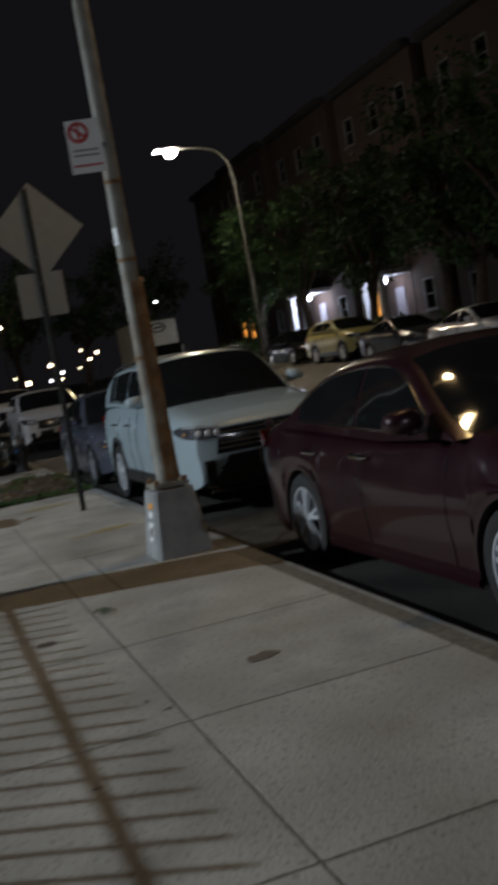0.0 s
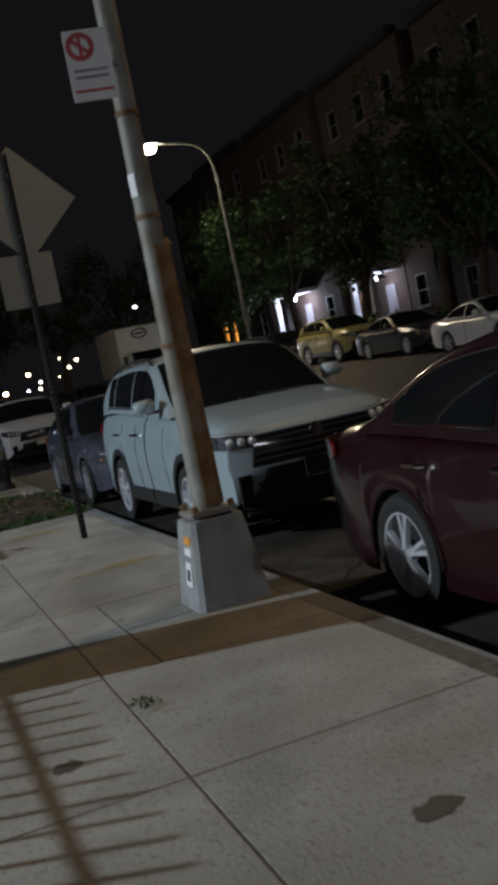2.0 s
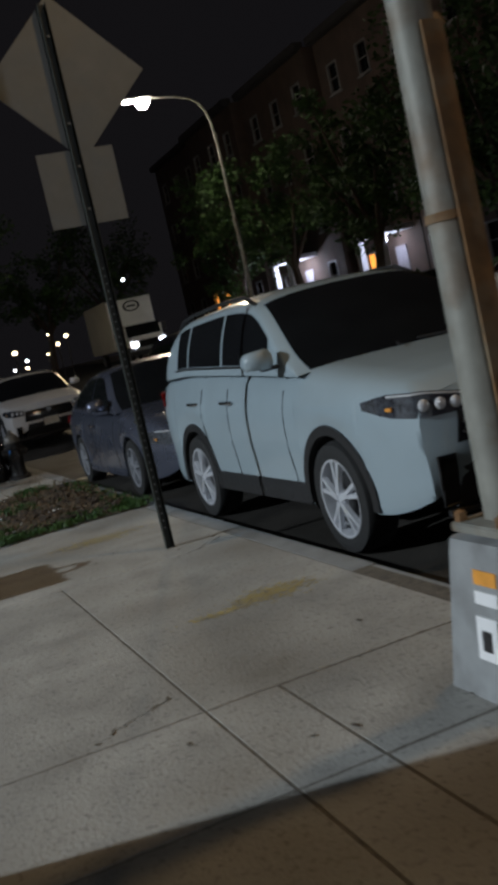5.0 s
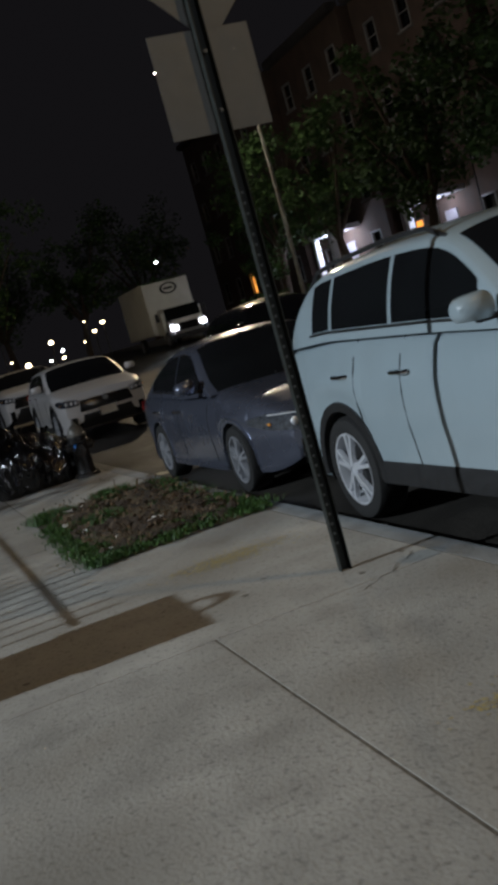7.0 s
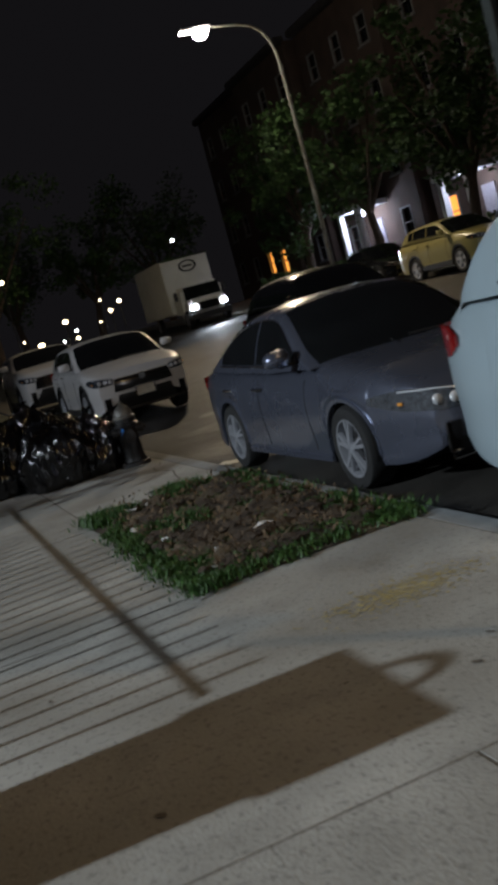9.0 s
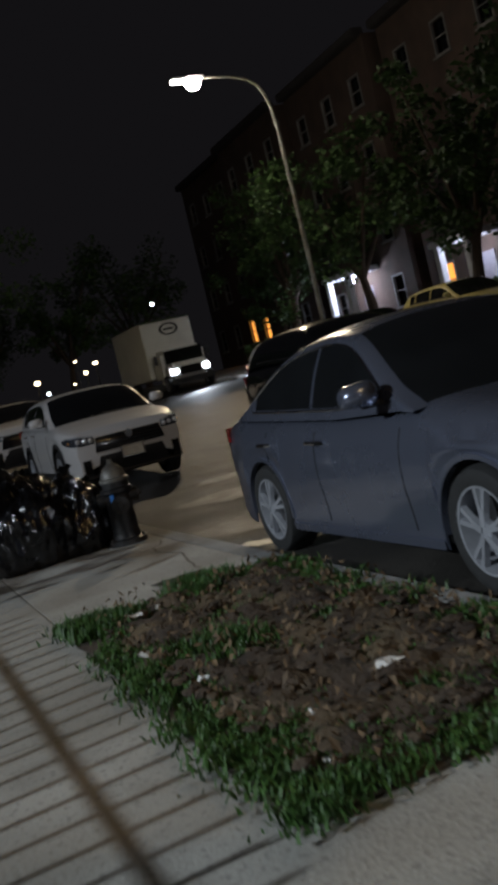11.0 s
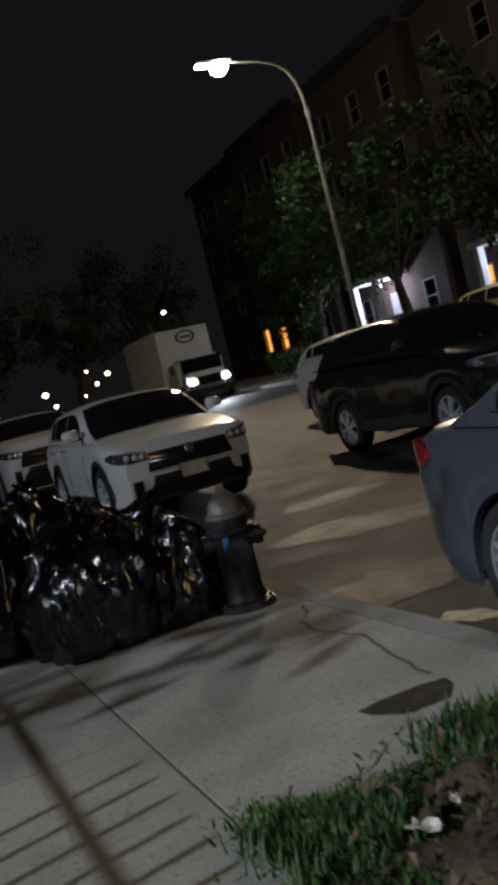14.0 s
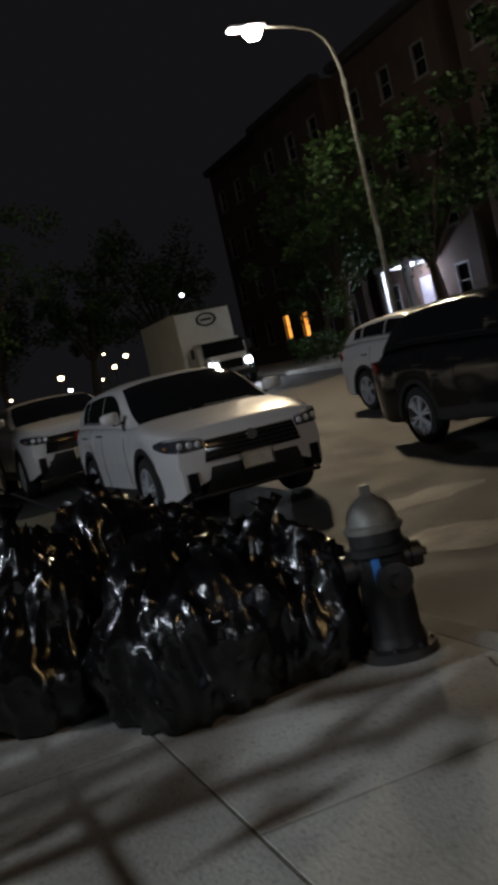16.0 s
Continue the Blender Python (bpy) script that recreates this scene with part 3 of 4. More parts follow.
make_car("dark_car", (17.7, 34.2, ground_z(16.2, 34.2)), 0, sedan_shape(), P_DARK, "dark sedan parked across the street")
make_car("white_sedan", (17.7, 29.0, ground_z(16.2, 29.0)), 0, sedan_shape(), P_WHITE, "white sedan parked across the street")
make_car("black_sedan", (17.7, 44.6, ground_z(16.2, 44.6)), 0, sedan_shape(H=1.5), P_BLACK, "black sedan parked across the street")

# ---- ground, street and kerbs ----
bm = bmesh.new()
xs = [KERB + 0.002, 4, 5, 6, 7, 8, 9, 10, 11, 12, 13, 14, 15, 16.2, 18, 22, 30, 60, 200]
ysr = [-120, -40, -10, 0, 5, 10, 15, 20, 22.5, 25, 27.5, 30, 35, 40, 45, 50, 55, 60, 70, 80, 120, 300]
add_grid(bm, [[(x, y, ground_z(min(x, 16.2), min(y, 80)) ) for x in xs] for y in ysr])
solid("road", bm, M_ASPHALT, "worn dark asphalt street with damp patches", "road", "structure", smooth=60)
bm = bmesh.new()
xs = [-200, -60, -22, -5, KERB - 0.02]
add_grid(bm, [[(x, y, -0.16 + 0.025 * max(0.0, min(y, 80) - 25)) for x in xs] for y in ysr])
solid("ground", bm, M_SOIL, "dark ground beside the pavement reaching the horizon", "ground", "structure", smooth=60)

# far pavement across the street, built out round the lamp, with hedge line behind


def far_edge(y):
    return 18.8 if y < 44 else 15.9


bm = bmesh.new()
add_grid(bm, [[(x, y, ground_z(16.2, min(y, 80)) + 0.14 + dz) for x, dz in ((far_edge(y), -0.14), (far_edge(y) + 0.01, 0.0), (20.0, 0.02), (200, 0.4))] for y in ysr])
solid("far_pavement", bm, M_CONCRETE, "far pavement across the street", "pavement", "structure", smooth=20)

# ---- pole with its concrete-grey base ----


def lamp_pole():
    p = thing("lamp_pole", (2.58, 10.36, 0), "weathered steel lamp pole with rust streaks on a tapered grey base", "lamp pole")
    bm = bmesh.new()
    rows = []
    for z, w in ((0.0, 0.238), (0.06, 0.230), (0.50, 0.178), (0.545, 0.170), (0.55, 0.10)):
        c = 0.03
        rows.append([(sx * (w - (c if k else 0)), sy * (w - (0 if k else c)), z) for sx, sy, k in
                     ((-1, -1, 0), (-1, -1, 1), (1, -1, 1), (1, -1, 0), (1, 1, 0), (1, 1, 1), (-1, 1, 1), (-1, 1, 0), (-1, -1, 0))])
    add_grid(bm, rows)
    part("base", bm, M_BASE, p, "grey painted tapered base", smooth=20)
    part("base_flange", box((0, 0, 0.58), (0.30, 0.30, 0.035), 0.006), M_POLE, p)
    for sx in (-1, 1):
        for sy in (-1, 1):
            part("bolt", lathe([(0.59, 0.022), (0.63, 0.022), (0.64, 0.001)], 8, "z"), M_RUST, p).location = (sx * 0.12, sy * 0.12, 0)
    pts = [(0, 0, 0.6), (0, 0, 3), (0, 0, 6), (0, 0, 9.0)]
    part("shaft", tube(pts, [0.088, 0.068, 0.060, 0.050], 16), M_POLE, p, "pale painted shaft")
    # rusty half sleeve on the street side
    bm = bmesh.new()
    rows = []
    for z in np.linspace(0.62, 2.25, 10):
        r = 0.118 - 0.018 * z / 2
        rows.append([(r * math.cos(a), r * math.sin(a), z) for a in np.linspace(-1.85, 1.5, 12)])
    part("rusty_sleeve", thick(add_grid(bm, rows), 0.012), M_RUST, p, "rust-brown half sleeve")
    part("sleeve_cap", tube([(0.07, 0, 2.25), (0.07, 0, 2.29)], [0.05, 0.03], 10), M_RUST, p)
    for z in (1.62, 2.42, 3.05):
        part("band", lathe([(z, 0.086 - 0.0083 * (z - 0.6)), (z, 0.094 - 0.0083 * (z - 0.6)), (z + 0.03, 0.094 - 0.0083 * (z - 0.6)), (z + 0.03, 0.086 - 0.0083 * (z - 0.6))], 18, "z"), M_RUST, p)
    part("paper_wrap", add_grid(bmesh.new(), [[(0.0745 * math.cos(q), 0.0745 * math.sin(q), z) for q in np.linspace(2.2, 4.0, 8)] for z in (2.56, 2.6, 2.7)]), M_SIGN_WHITE, p, "torn pale paper wrapped on the shaft")
    # labels on the face turned to the houses
    for y0, z0, w, h, m in ((0.0, 0.43, 0.13, 0.05, M_ORANGE), (0.0, 0.36, 0.13, 0.045, M_SIGN_WHITE), (0.01, 0.22, 0.12, 0.15, M_SIGN_WHITE)):
        x = -0.237 + 0.118 * z0 - 0.003
        part("label", box((x, y0 - 0.06, z0), (0.006, w, h), m=Matrix.Rotation(radians(6.7), 4, "Y")), m, p)
    part("label_print", box((-0.219, -0.05, 0.215), (0.006, 0.05, 0.07), m=Matrix.Rotation(radians(6.7), 4, "Y")), M_TRIM, p)
    # arm and lantern over the street
    part("arm", tube([(0, 0, 8.8), (0.5, 0.05, 9.3), (1.4, 0.12, 9.5), (2.7, 0.2, 9.5)], [0.05, 0.045, 0.04, 0.035], 10), M_POLE, p)
    part("lantern", box((3.02, 0.24, 9.5), (0.65, 0.28, 0.12), 0.04), M_BASE, p)
    return p


lamp_pole()

# parking sign on the pole
sg = thing("parking_sign", (2.40, 10.30, 3.36), "white metal parking sign strapped to the lamp pole", "sign", turn=-8)
part("plate", box((0, 0, 0), (0.27, 0.006, 0.42), 0.003), M_SIGN_WHITE, sg)
part("symbol_ring", lathe([(-0.005, 0.055), (-0.008, 0.055), (-0.008, 0.085), (-0.005, 0.085)], 24), M_SIGN_RED, sg).matrix_basis = pose(-0.04, 0, 0.11, 0, 0, 90)
part("symbol_bar", box((-0.04, -0.006, 0.11), (0.15, 0.004, 0.024), m=Matrix.Rotation(radians(40), 4, "Y")), M_SIGN_RED, sg)
part("symbol_letter", box((-0.04, -0.005, 0.11), (0.022, 0.003, 0.11)), M_SIGN_RED, sg)
for z, w in ((-0.03, 0.2), (-0.07, 0.2), (-0.15, 0.23)):
    part("text_bar", box((0, -0.005, z), (w, 0.003, 0.016)), M_SIGN_RED if z < -0.1 else M_SIGN_GREY, sg)
part("strap", box((0.15, 0.06, 0.0), (0.05, 0.12, 0.03)), M_CHROME, sg)

# ---- warning sign seen from behind ----
wp = thing("sign_post", (2.46, 14.50, 0), "dark perforated steel post carrying a diamond warning sign", "sign post")
for (px, py), (sx, sy) in (((-0.0275, 0), (0.006, 0.045)), ((0.0275, 0), (0.006, 0.045)), ((0, 0.02), (0.049, 0.006))):
    part("post_flange" if px else "post_web", box((px, py, 1.95), (sx, sy, 3.95)), M_POST, wp)
hole = finish("post_hole", box((0, 0, 0), (0.014, 0.003, 0.014)), M_SIGN_BACK)
for k in range(36):
    ob = new("post_hole", hole)
    ob.parent = wp
    ob.location = (0.0, 0.0165, 0.15 + k * 0.055)
tilt = Matrix.Rotation(radians(45), 4, "Y")
ds = part("diamond_plate", box((0.06, 0.035, 3.42), (0.82, 0.004, 0.82), 0.02, tilt), M_SIGN_BACK, wp, "back of a diamond warning plate, bare aluminium")
part("diamond_face", box((0.06, 0.040, 3.42), (0.81, 0.003, 0.81), 0.0, tilt), M_SIGN_RED, wp)
part("small_plate", box((0.0, 0.033, 2.66), (0.56, 0.004, 0.53), 0.002), M_SIGN_BACK, wp, "back of a square advisory plate")
for z in (2.5, 2.8, 3.1, 3.7):
    part("bolt", box((0, -0.006, z), (0.02, 0.02, 0.02), 0.004), M_SIGN_BACK, wp)

# ---- planted bed ----
bx0, bx1, by0, by1 = 1.50, 2.90, 16.80, 20.15
bm = bmesh.new()
rows = []
for y in np.linspace(by0, by1, 90):
    row = []
    for x in np.linspace(bx0, bx1, 44):
        edge = min(x - bx0, bx1 - x, y - by0, by1 - y)
        h = noise.fractal(Vector((x * 3.5, y * 3.5, 3)), 0.8, 2.0, 4)
        lump = max(0, noise.noise(Vector((x * 8, y * 8, 9)))) * 0.07
        jx = 0.05 * noise.noise(Vector((y * 3, x, 5))) * (1 if edge < 0.1 else 0)
        row.append((x + jx, y, 0.005 + min(1, edge / 0.25) * (0.045 + 0.045 * h + lump)))
    rows.append(row)
add_grid(bm, rows)
bed = solid("planting_bed", bm, M_DIRT, "bare brown garden bed with clods in the pavement", "bed", "structure", smooth=60)


def blades(name, spots, label, m, height=(0.06, 0.16), count=30, spread=0.1, lean=0.09):
    rnd = random.Random(name)
    verts, faces = [], []
    for sx, sy in spots:
        for _ in range(count):
            x, y = rnd.gauss(sx, spread), rnd.gauss(sy, spread)
            a, h, l = rnd.random() * 6.283, rnd.uniform(*height), rnd.uniform(0.2, 1.0) * lean
            w = rnd.uniform(0.004, 0.008)
            dx, dy = math.cos(a), math.sin(a)
            i = len(verts)
            z = 0.02
            verts += [(x - dy * w, y + dx * w, z), (x + dy * w, y - dx * w, z), (x + dx * l * 0.4 + dy * w * 0.7, y + dy * l * 0.4 - dx * w * 0.7, z + h * 0.65),
                      (x + dx * l * 0.4 - dy * w * 0.7, y + dy * l * 0.4 + dx * w * 0.7, z + h * 0.65), (x + dx * l, y + dy * l, z + h)]
            faces += [(i, i + 1, i + 2, i + 3), (i + 3, i + 2, i + 4)]
    me = bpy.data.meshes.new(name)
    me.from_pydata(verts, [], faces)
    me.materials.append(m)
    return tagged(new(name, me), label, "grass", "", "stuff")


rnd = random.Random(4)
spots = []
for k in range(60):
    spots.append((bx0 + rnd.uniform(-0.02, 0.28), rnd.uniform(by0, by1)))
for k in range(34):
    spots.append((rnd.uniform(bx0, bx1), by0 + abs(rnd.gauss(0, 0.22))))
for k in range(26):
    spots.append((bx1 - abs(rnd.gauss(0, 0.15)), rnd.uniform(by0, by1)))
for k in range(24):
    spots.append((rnd.uniform(bx0 + 0.6, bx1), by1 - abs(rnd.gauss(0, 0.12))))
for k in range(70):
    spots.append((rnd.uniform(bx0, bx1), rnd.uniform(by0, by1)))
blades("grass", spots, "uneven green grass round the rim of the bed", M_GRASS, (0.015, 0.055), 95, 0.06, 0.05)
for tx, ty, tl in ((1.66, 19.85, "thick green grass tuft at the corner of the bed"), (2.30, 19.98, "green grass tuft at the far edge of the bed"), (1.95, 18.55, "low patch of grass on the bed")):
    blades("grass_tuft", [(tx + rnd.gauss(0, 0.08), ty + rnd.gauss(0, 0.09)) for _ in range(26)], tl, M_GRASS, (0.03, 0.115), 85, 0.05, 0.06)
blades("joint_grass", [(1.62 + rnd.gauss(0, 0.04), 8.78 + rnd.gauss(0, 0.04)) for _ in range(6)], "small grass tuft in a pavement joint", M_GRASS, (0.008, 0.02), 10, 0.022, 0.02)

# clods and dead leaves
bm = bmesh.new()
for k in range(420):
    x, y = rnd.uniform(bx0 + 0.1, bx1 - 0.08), rnd.uniform(by0 + 0.12, by1 - 0.1)
    r = rnd.uniform(0.008, 0.032) * (1 if rnd.random() < 0.85 else 1.5)
    res = bmesh.ops.create_icosphere(bm, subdivisions=1, radius=1.0)
    sc = (r * rnd.uniform(0.7, 1.5), r * rnd.uniform(0.7, 1.5), r * rnd.uniform(0.35, 0.8))
    ro = Matrix.Rotation(rnd.random() * 6.28, 4, "Z")
    for v in res["verts"]:
        v.co = ro @ Vector((v.co.x * sc[0] * rnd.uniform(0.75, 1.2), v.co.y * sc[1] * rnd.uniform(0.75, 1.2), v.co.z * sc[2]))
        v.co += Vector((x, y, 0.055 + sc[2] * 0.4))
solid("soil_clods", bm, M_DIRT, "loose clods of brown soil in the bed", "soil", "stuff", smooth=0)
verts, faces = [], []
for k in range(800):
    x, y = rnd.uniform(bx0 + 0.08, bx1 - 0.05), rnd.uniform(by0 + 0.08, by1 - 0.08)
    z, a, r = 0.075 + rnd.uniform(0, 0.07), rnd.random() * 6.28, rnd.uniform(0.008, 0.026)
    c, s_ = math.cos(a) * r, math.sin(a) * r
    i = len(verts)
    t1, t2 = rnd.uniform(-0.03, 0.03), rnd.uniform(-0.03, 0.03)
    verts += [(x + c, y + s_, z + t1), (x - s_ * 0.6, y + c * 0.6, z), (x - c, y - s_, z + t2), (x + s_ * 0.6, y - c * 0.6, z + 0.01)]
    faces.append((i, i + 1, i + 2, i + 3))
me = bpy.data.meshes.new("dead_leaves")
me.from_pydata(verts, [], faces)
me.materials.append(M_DRY)
tagged(new("dead_leaves", me), "dry brown dead leaves scattered on the bed", "leaves", "", "stuff")


def scrap(name, x, y, z, w, d, seed, label, m=M_LITTER):
    r = random.Random(seed)
    rows = [[(u * w - w / 2 + r.uniform(-0.01, 0.01), v * d - d / 2 + r.uniform(-0.01, 0.01), r.uniform(0.0, 0.03)) for u in np.linspace(0, 1, 5)] for v in np.linspace(0, 1, 4)]
    ob = solid(name, add_grid(bmesh.new(), rows), m, label, "litter", smooth=20)
    ob.matrix_basis = pose(x, y, z, 0, 0, r.uniform(0, 180))
    return ob


scrap("paper_scrap", 2.18, 17.50, 0.085, 0.12, 0.07, 1, "crumpled white paper scrap on the bed")
scrap("paper_scrap", 1.80, 19.62, 0.07, 0.09, 0.07, 2, "small white paper scrap at the bed corner")
scrap("paper_cup_lid", 3.2, 15.5, -0.115, 0.07, 0.06, 3, "small white litter in the gutter")
for k in range(10):
    scrap("paper_scrap", rnd.uniform(bx0 + 0.02, bx0 + 0.5), rnd.uniform(by0 + 0.1, by1), 0.06, 0.035, 0.03, 20 + k, "tiny pale litter scrap by the bed")

# ---- rubbish bags and bin ----


def bag(x, y, rx, ry, h, seed, label):
    r = random.Random(seed)
    bm = bmesh.new()
    bmesh.ops.create_icosphere(bm, subdivisions=5, radius=1.0)
    off = Vector((r.uniform(0, 50), r.uniform(0, 50), r.uniform(0, 50)))
    for v in bm.verts:
        d = v.co.normalized()
        a = math.atan2(d.y, d.x)
        fold = abs(noise.noise(Vector((a * 2.6, d.z * 1.0, 0)) + off)) * (0.65 + 0.45 * max(0, d.z + 0.3))
        crease = abs(noise.noise(Vector((d.x * 4.6, d.y * 4.6, d.z * 2.0)) + off)) * 0.24 + abs(noise.noise(d * 9 + off)) * 0.05
        lump = noise.noise(d * 1.5 + off) * 0.16
        k = 1 + lump - fold * 0.30 - crease * 0.75
        z = d.z * k
        if z < -0.55:
            z = -0.55 - (z + 0.55) * 0.05
        if d.z > 0.93:
            z += (d.z - 0.93) * 1.2
        bulge = 1 + 0.15 * max(0, -d.z)
        v.co = Vector((d.x * k * rx * bulge, d.y * k * ry * bulge, (z + 0.55) / 1.6 * h))
    b = thing("rubbish_bag", (x, y, 0.003), label, "rubbish bag", "heap of rubbish bags", turn=r.uniform(0, 360))
    top = max(v.co.z for v in bm.verts)
    part("sack", bm, M_BAG, b, smooth=75)
    kn = bmesh.new()
    rows = []
    for k in range(7):
        u = k / 6
        rr = 0.025 + 0.045 * u * u
        rows.append([(rr * math.cos(q) * (1 + 0.35 * math.sin(3 * q + seed) * u), rr * math.sin(q) * (1 + 0.3 * math.cos(4 * q) * u), top - 0.05 + 0.09 * u + 0.02 * u * math.sin(5 * q)) for q in np.linspace(0, 6.2832, 15)])
    part("knot", add_grid(kn, rows), M_BAG, b, "gathered tied neck", smooth=75)
    return b


LB = "full shiny black plastic rubbish bag heaped on the pavement"
bag(1.80, 23.28, 0.46, 0.46, 0.80, 1, LB)
bag(1.24, 23.95, 0.48, 0.46, 0.92, 2, LB)
bag(0.78, 24.50, 0.46, 0.44, 0.80, 3, LB)
bag(2.26, 23.75, 0.40, 0.42, 0.66, 4, LB)
bag(1.70, 24.25, 0.48, 0.46, 1.00, 5, LB)
bag(1.15, 24.95, 0.50, 0.46, 0.98, 6, LB)
bag(0.28, 25.1, 0.46, 0.45, 0.75, 7, LB)
bag(2.28, 23.30, 0.36, 0.34, 0.74, 10, LB)
bag(2.10, 24.70, 0.45, 0.45, 0.78, 8, LB)
bag(0.62, 25.5, 0.46, 0.45, 0.9, 9, LB)

M_HYDRANT = mat("hydrant_black_paint", (0.016, 0.016, 0.017), 0.42, spread=0.3, grain=9, stain=0.3, stain_scale=9, stain_colour=(0.08, 0.05, 0.03))
M_BONNET = mat("hydrant_silver_paint", (0.15, 0.145, 0.13), 0.5, metal=0.2, spread=0.3, grain=9, stain=0.6, stain_scale=8)
hy = thing("fire_hydrant", (2.64, 23.02, 0), "black fire hydrant with a dull silver bonnet beside the rubbish bags", "fire hydrant")
part("base_flange", lathe([(0.0, 0.02), (0.0, 0.175), (0.045, 0.175), (0.055, 0.13), (0.10, 0.125)], 26, "z"), M_HYDRANT, hy)
part("barrel", lathe([(0.08, 0.118), (0.45, 0.112), (0.47, 0.145), (0.50, 0.145), (0.51, 0.12), (0.58, 0.12)], 26, "z"), M_HYDRANT, hy)
part("bonnet", lathe([(0.56, 0.10), (0.565, 0.130), (0.59, 0.130), (0.60, 0.112), (0.645, 0.104), (0.685, 0.080), (0.712, 0.045), (0.725, 0.03), (0.725, 0.001)], 26, "z"), M_BONNET, hy, "dull silver domed bonnet")
part("operating_nut", lathe([(0.72, 0.028), (0.765, 0.024), (0.765, 0.001)], 5, "z"), M_BONNET, hy)
for ang, r, ln in ((-12, 0.062, 0.10), (168, 0.062, 0.10), (-100, 0.078, 0.09)):
    nz = part("nozzle_cap", lathe([(0.08, r * 0.85), (0.08 + ln * 0.5, r * 0.85), (0.08 + ln * 0.5, r), (0.08 + ln, r), (0.085 + ln, r * 0.4), (0.11 + ln, r * 0.35), (0.11 + ln, 0.001)], 16), M_HYDRANT, hy)
    nz.matrix_basis = pose(0, 0, 0.42 if r < 0.07 else 0.36, 0, 0, ang)
for k in range(8):
    q = k * math.pi / 4 + 0.2
    part("flange_bolt", lathe([(0.045, 0.012), (0.065, 0.012), (0.068, 0.001)], 6, "z"), M_HYDRANT, hy).location = (0.152 * math.cos(q), 0.152 * math.sin(q), 0)
part("reflective_tag", box((-0.075, -0.098, 0.40), (0.035, 0.006, 0.12), m=Matrix.Rotation(radians(-37), 4, "Z")), mat("blue_label", (0.05, 0.25, 0.75), 0.3), hy, "small blue reflective strip")

# ---- far street lamp ----
sl = thing("street_lamp", (16.8, 46.6, ground_z(15.9, 46.6) + 0.1), "tall grey street lamp with a curved arm, lit", "street lamp")
zt = STREET_LAMP[2] - ground_z(15.9, 46.6) - 0.1
part("shaft", tube([(0, 0, 0), (0, 0, 4), (-0.05, 0, zt - 1.6)], [0.11, 0.09, 0.07], 12), M_POLE, sl)
part("arm", tube([(-0.05, 0, zt - 1.7), (-0.12, 0, zt - 1.1), (-0.28, -0.06, zt - 0.62), (-0.55, -0.16, zt - 0.28), (-0.95, -0.28, zt - 0.08), (-1.6, -0.4, zt + 0.02), (-2.6, -0.5, zt + 0.06)], [0.06, 0.057, 0.054, 0.05, 0.046, 0.043, 0.04], 10), M_POLE, sl)
part("collar", tube([(-0.05, 0, zt - 1.75), (-0.06, 0, zt - 1.55)], 0.10, 12), M_POLE, sl)
part("lantern", box((-3.2, -0.6, zt + 0.06), (1.15, 0.34, 0.10), 0.03), M_BASE, sl)
part("light_bowl", lathe([(-0.34, 0.01), (-0.31, 0.15), (-0.2, 0.25), (-0.06, 0.29), (0.02, 0.24)], 20, "z"), M_LED, sl).location = (-3.05, -0.6, zt)
part("light_panel", box((-3.55, -0.6, zt - 0.02), (0.5, 0.2, 0.06), 0.01), M_LED, sl)

# ---- delivery truck ----
tk = thing("box_truck", (14.9, 58.0, ground_z(14.9, 58)), "white box truck with its headlights on, facing down the street", "truck", turn=0)
part("box_body", box((0, 3.6, 2.15), (2.45, 5.4, 2.65), 0.04), M_TRUCK, tk)
part("box_rail", box((0, 0.885, 3.44), (2.47, 0.06, 0.08), 0.01), M_CHROME, tk)
part("cab", box((0, 0.1, 1.25), (2.1, 1.6, 1.5), 0.22), M_TRUCK, tk)
part("hood", box((0, -0.85, 0.95), (1.9, 0.9, 0.75), 0.18), M_TRUCK, tk)
part("windscreen", box((0, -0.715, 1.62), (1.8, 0.05, 0.62), 0.02, Matrix.Rotation(radians(-8), 4, "X")), M_GLASS, tk)
part("grille", box((0, -1.31, 0.92), (1.0, 0.04, 0.36), 0.01), M_GLOSS, tk)
part("bumper", box((0, -1.35, 0.48), (2.05, 0.16, 0.24), 0.03), M_TRIM, tk)
part("roof_emblem", lathe([(-0.01, 0.36), (-0.03, 0.36), (-0.03, 0.27), (-0.01, 0.27)], 24), M_TRIM, tk).matrix_basis = pose(0.1, 0.87, 3.0, 0, 0, 90) @ Matrix.Diagonal((1, 1.3, 0.8, 1))
part("emblem_bar", box((0.1, 0.88, 3.0), (0.5, 0.03, 0.10)), M_TRIM, tk)
for sx in (-1, 1):
    part("headlight", box((sx * 0.75, -1.32, 0.92), (0.3, 0.05, 0.2), 0.02), M_HEAD, tk)
    part("mirror", box((sx * 1.25, -0.45, 1.6), (0.16, 0.1, 0.42), 0.03), M_TRIM, tk)
    for y in (-0.75, 4.6):
        wheel(tk, sx * 0.95, y, 0.42, 5, M_RIM_DARK, sx)
lamp("truck_beam", (14.9, 56.2, ground_z(14.9, 56) + 0.95), 500, (0.8, 0.88, 1.0), 0.12, 70, (13.4, 40, 0.2))

# ---- trees and hedges ----


def tree(name, x, y, h, spread, seed, label, low=0.30, n=5200, zb=None):
    r = random.Random(seed)
    z0 = ground_z(min(x, 16), y) + 0.1 if zb is None else zb
    t = thing(name, (x, y, z0), label, "tree", "street trees")
    bm = bmesh.new()
